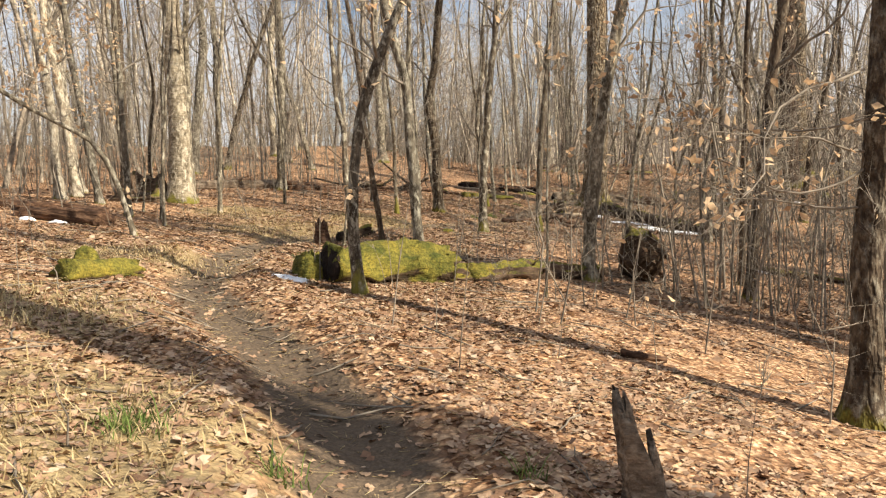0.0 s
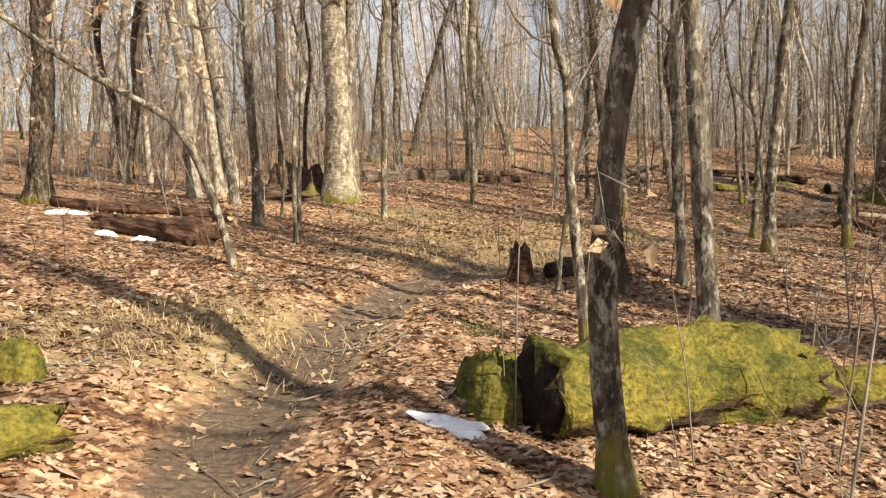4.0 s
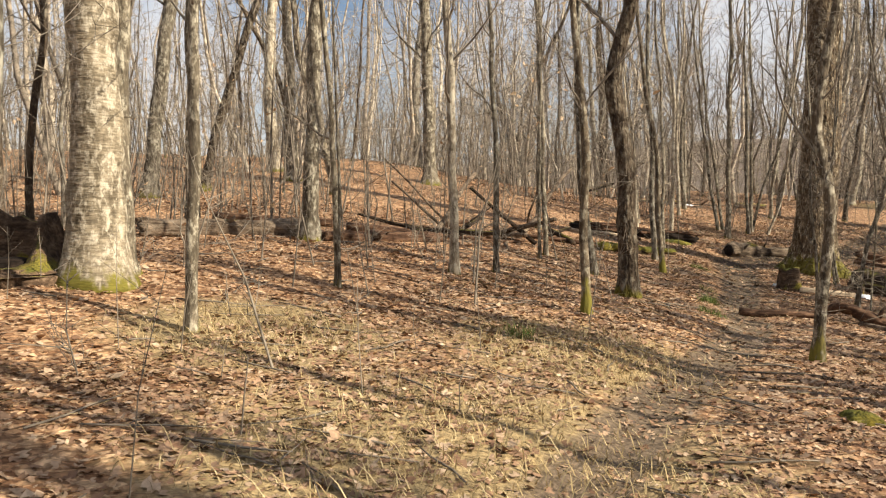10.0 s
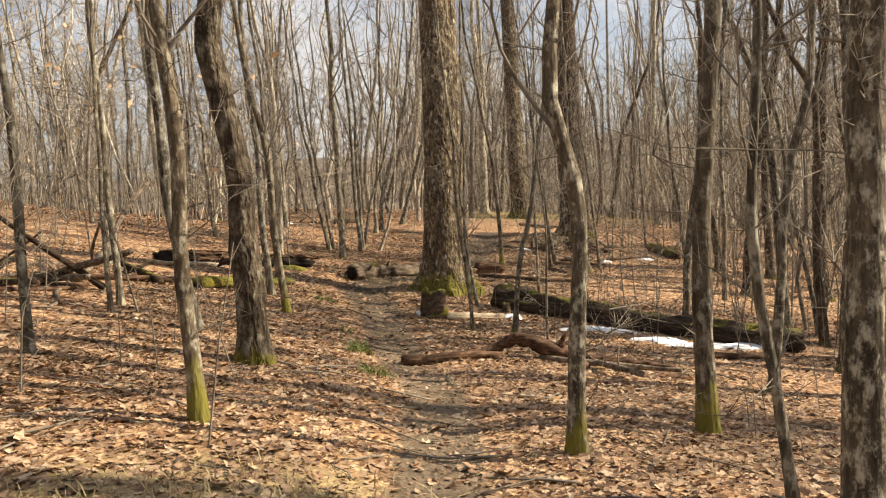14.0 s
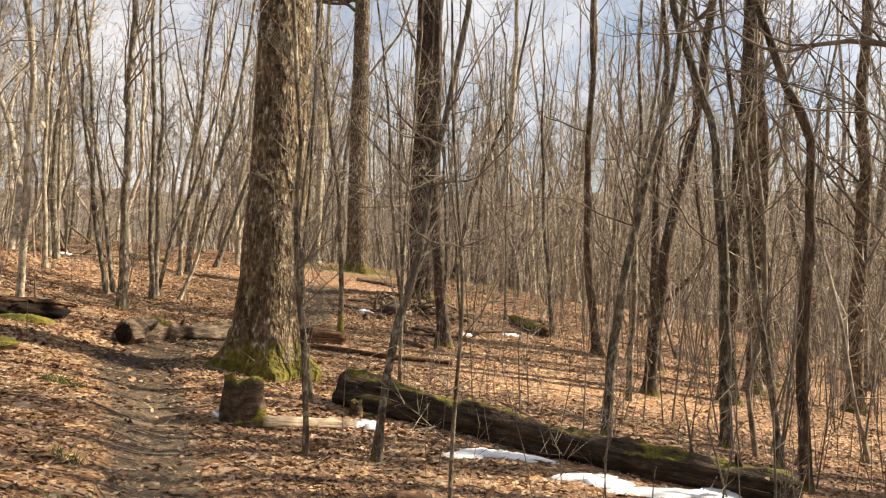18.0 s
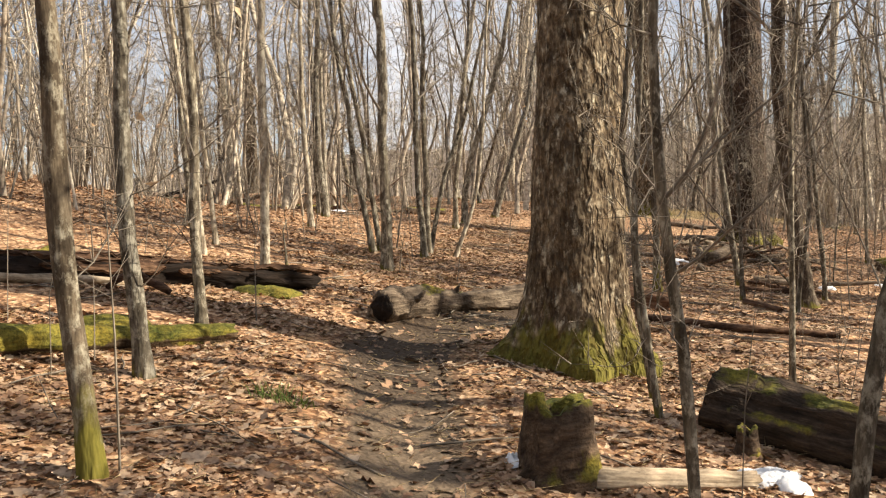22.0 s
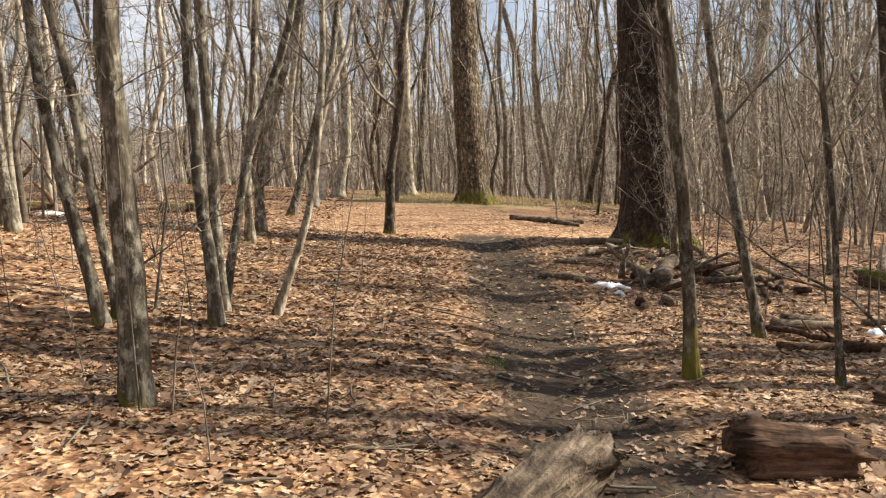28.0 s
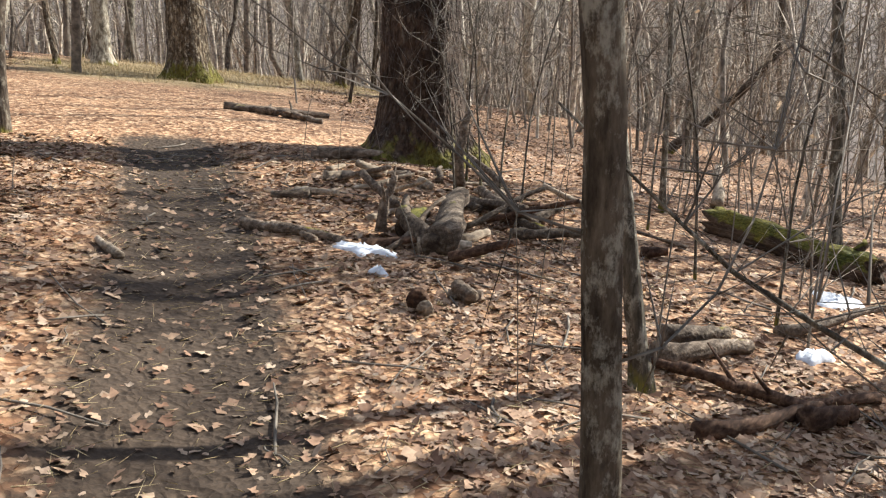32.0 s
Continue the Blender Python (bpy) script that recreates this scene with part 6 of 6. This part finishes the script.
fibres()
blades("green_grass", "small tufts of fresh green grass", [(-1.42, 3.52, 0.22), (-0.68, 3.37, 0.12), (0.37, 3.59, 0.1), (-1.83, 10.52, 0.14), (1.40, 22.38, 0.15), (1.77, 23.51, 0.12),
       (2.49, 25.62, 0.14), (1.34, 22.23, 0.2), (0.91, 20.98, 0.2), (7.65, 31.01, 0.12), (2.35, 25.71, 0.13), (-2.00, 17.82, 0.2)], 3200, 0.09, GREEN, 32)


def ground_sticks():
    rng = np.random.default_rng(41)
    x, y = scatter(rng, 1700, 0.0, 6.5)
    s = Shape()
    for u, v in zip(x, y):
        l, az = rng.uniform(0.12, 0.7), rng.uniform(0, 6.28)
        k = np.linspace(-0.5, 0.5, 4)
        px, py = u + k * l * math.cos(az) + rng.normal(0, 0.012, 4), v + k * l * math.sin(az) + rng.normal(0, 0.012, 4)
        s.tube(np.stack([px, py, land(px, py) + 0.018], 1), rng.uniform(0.003, 0.009) * np.array([1, 0.9, 0.8, 0.5]), 4)
    tagged(new("twigs", s.mesh("twigs", TWIG)), "small dead twigs strewn over the leaves", "twigs", kind="stuff")
    up = Shape()
    x, y = scatter(rng, 420, 1.0, 9.0)
    for u, v in zip(x, y):
        h = rng.uniform(0.25, 1.3)
        d = rng.normal(0, 0.16, 2)
        z = height(u, v)
        pts = [(u, v, z - 0.02), (u + d[0] * h * 0.4, v + d[1] * h * 0.4, z + h * 0.5), (u + d[0] * h + rng.normal(0, 0.04), v + d[1] * h, z + h)]
        up.tube(pts, np.array([0.004, 0.003, 0.0015]) * rng.uniform(0.8, 1.7), 4, cap=False)
        for _ in range(3):
            q = np.array(pts[1]) + (np.array(pts[2]) - np.array(pts[1])) * rng.random()
            up.tube([q, q + np.array([rng.normal(0, 0.4), rng.normal(0, 0.4), 0.6]) * h * 0.3], [0.0018, 0.001], 3, cap=False)
    tagged(new("seedlings", up.mesh("seedlings", TWIG)), "bare woody seedlings and stalks in the litter", "seedlings", kind="stuff")


ground_sticks()
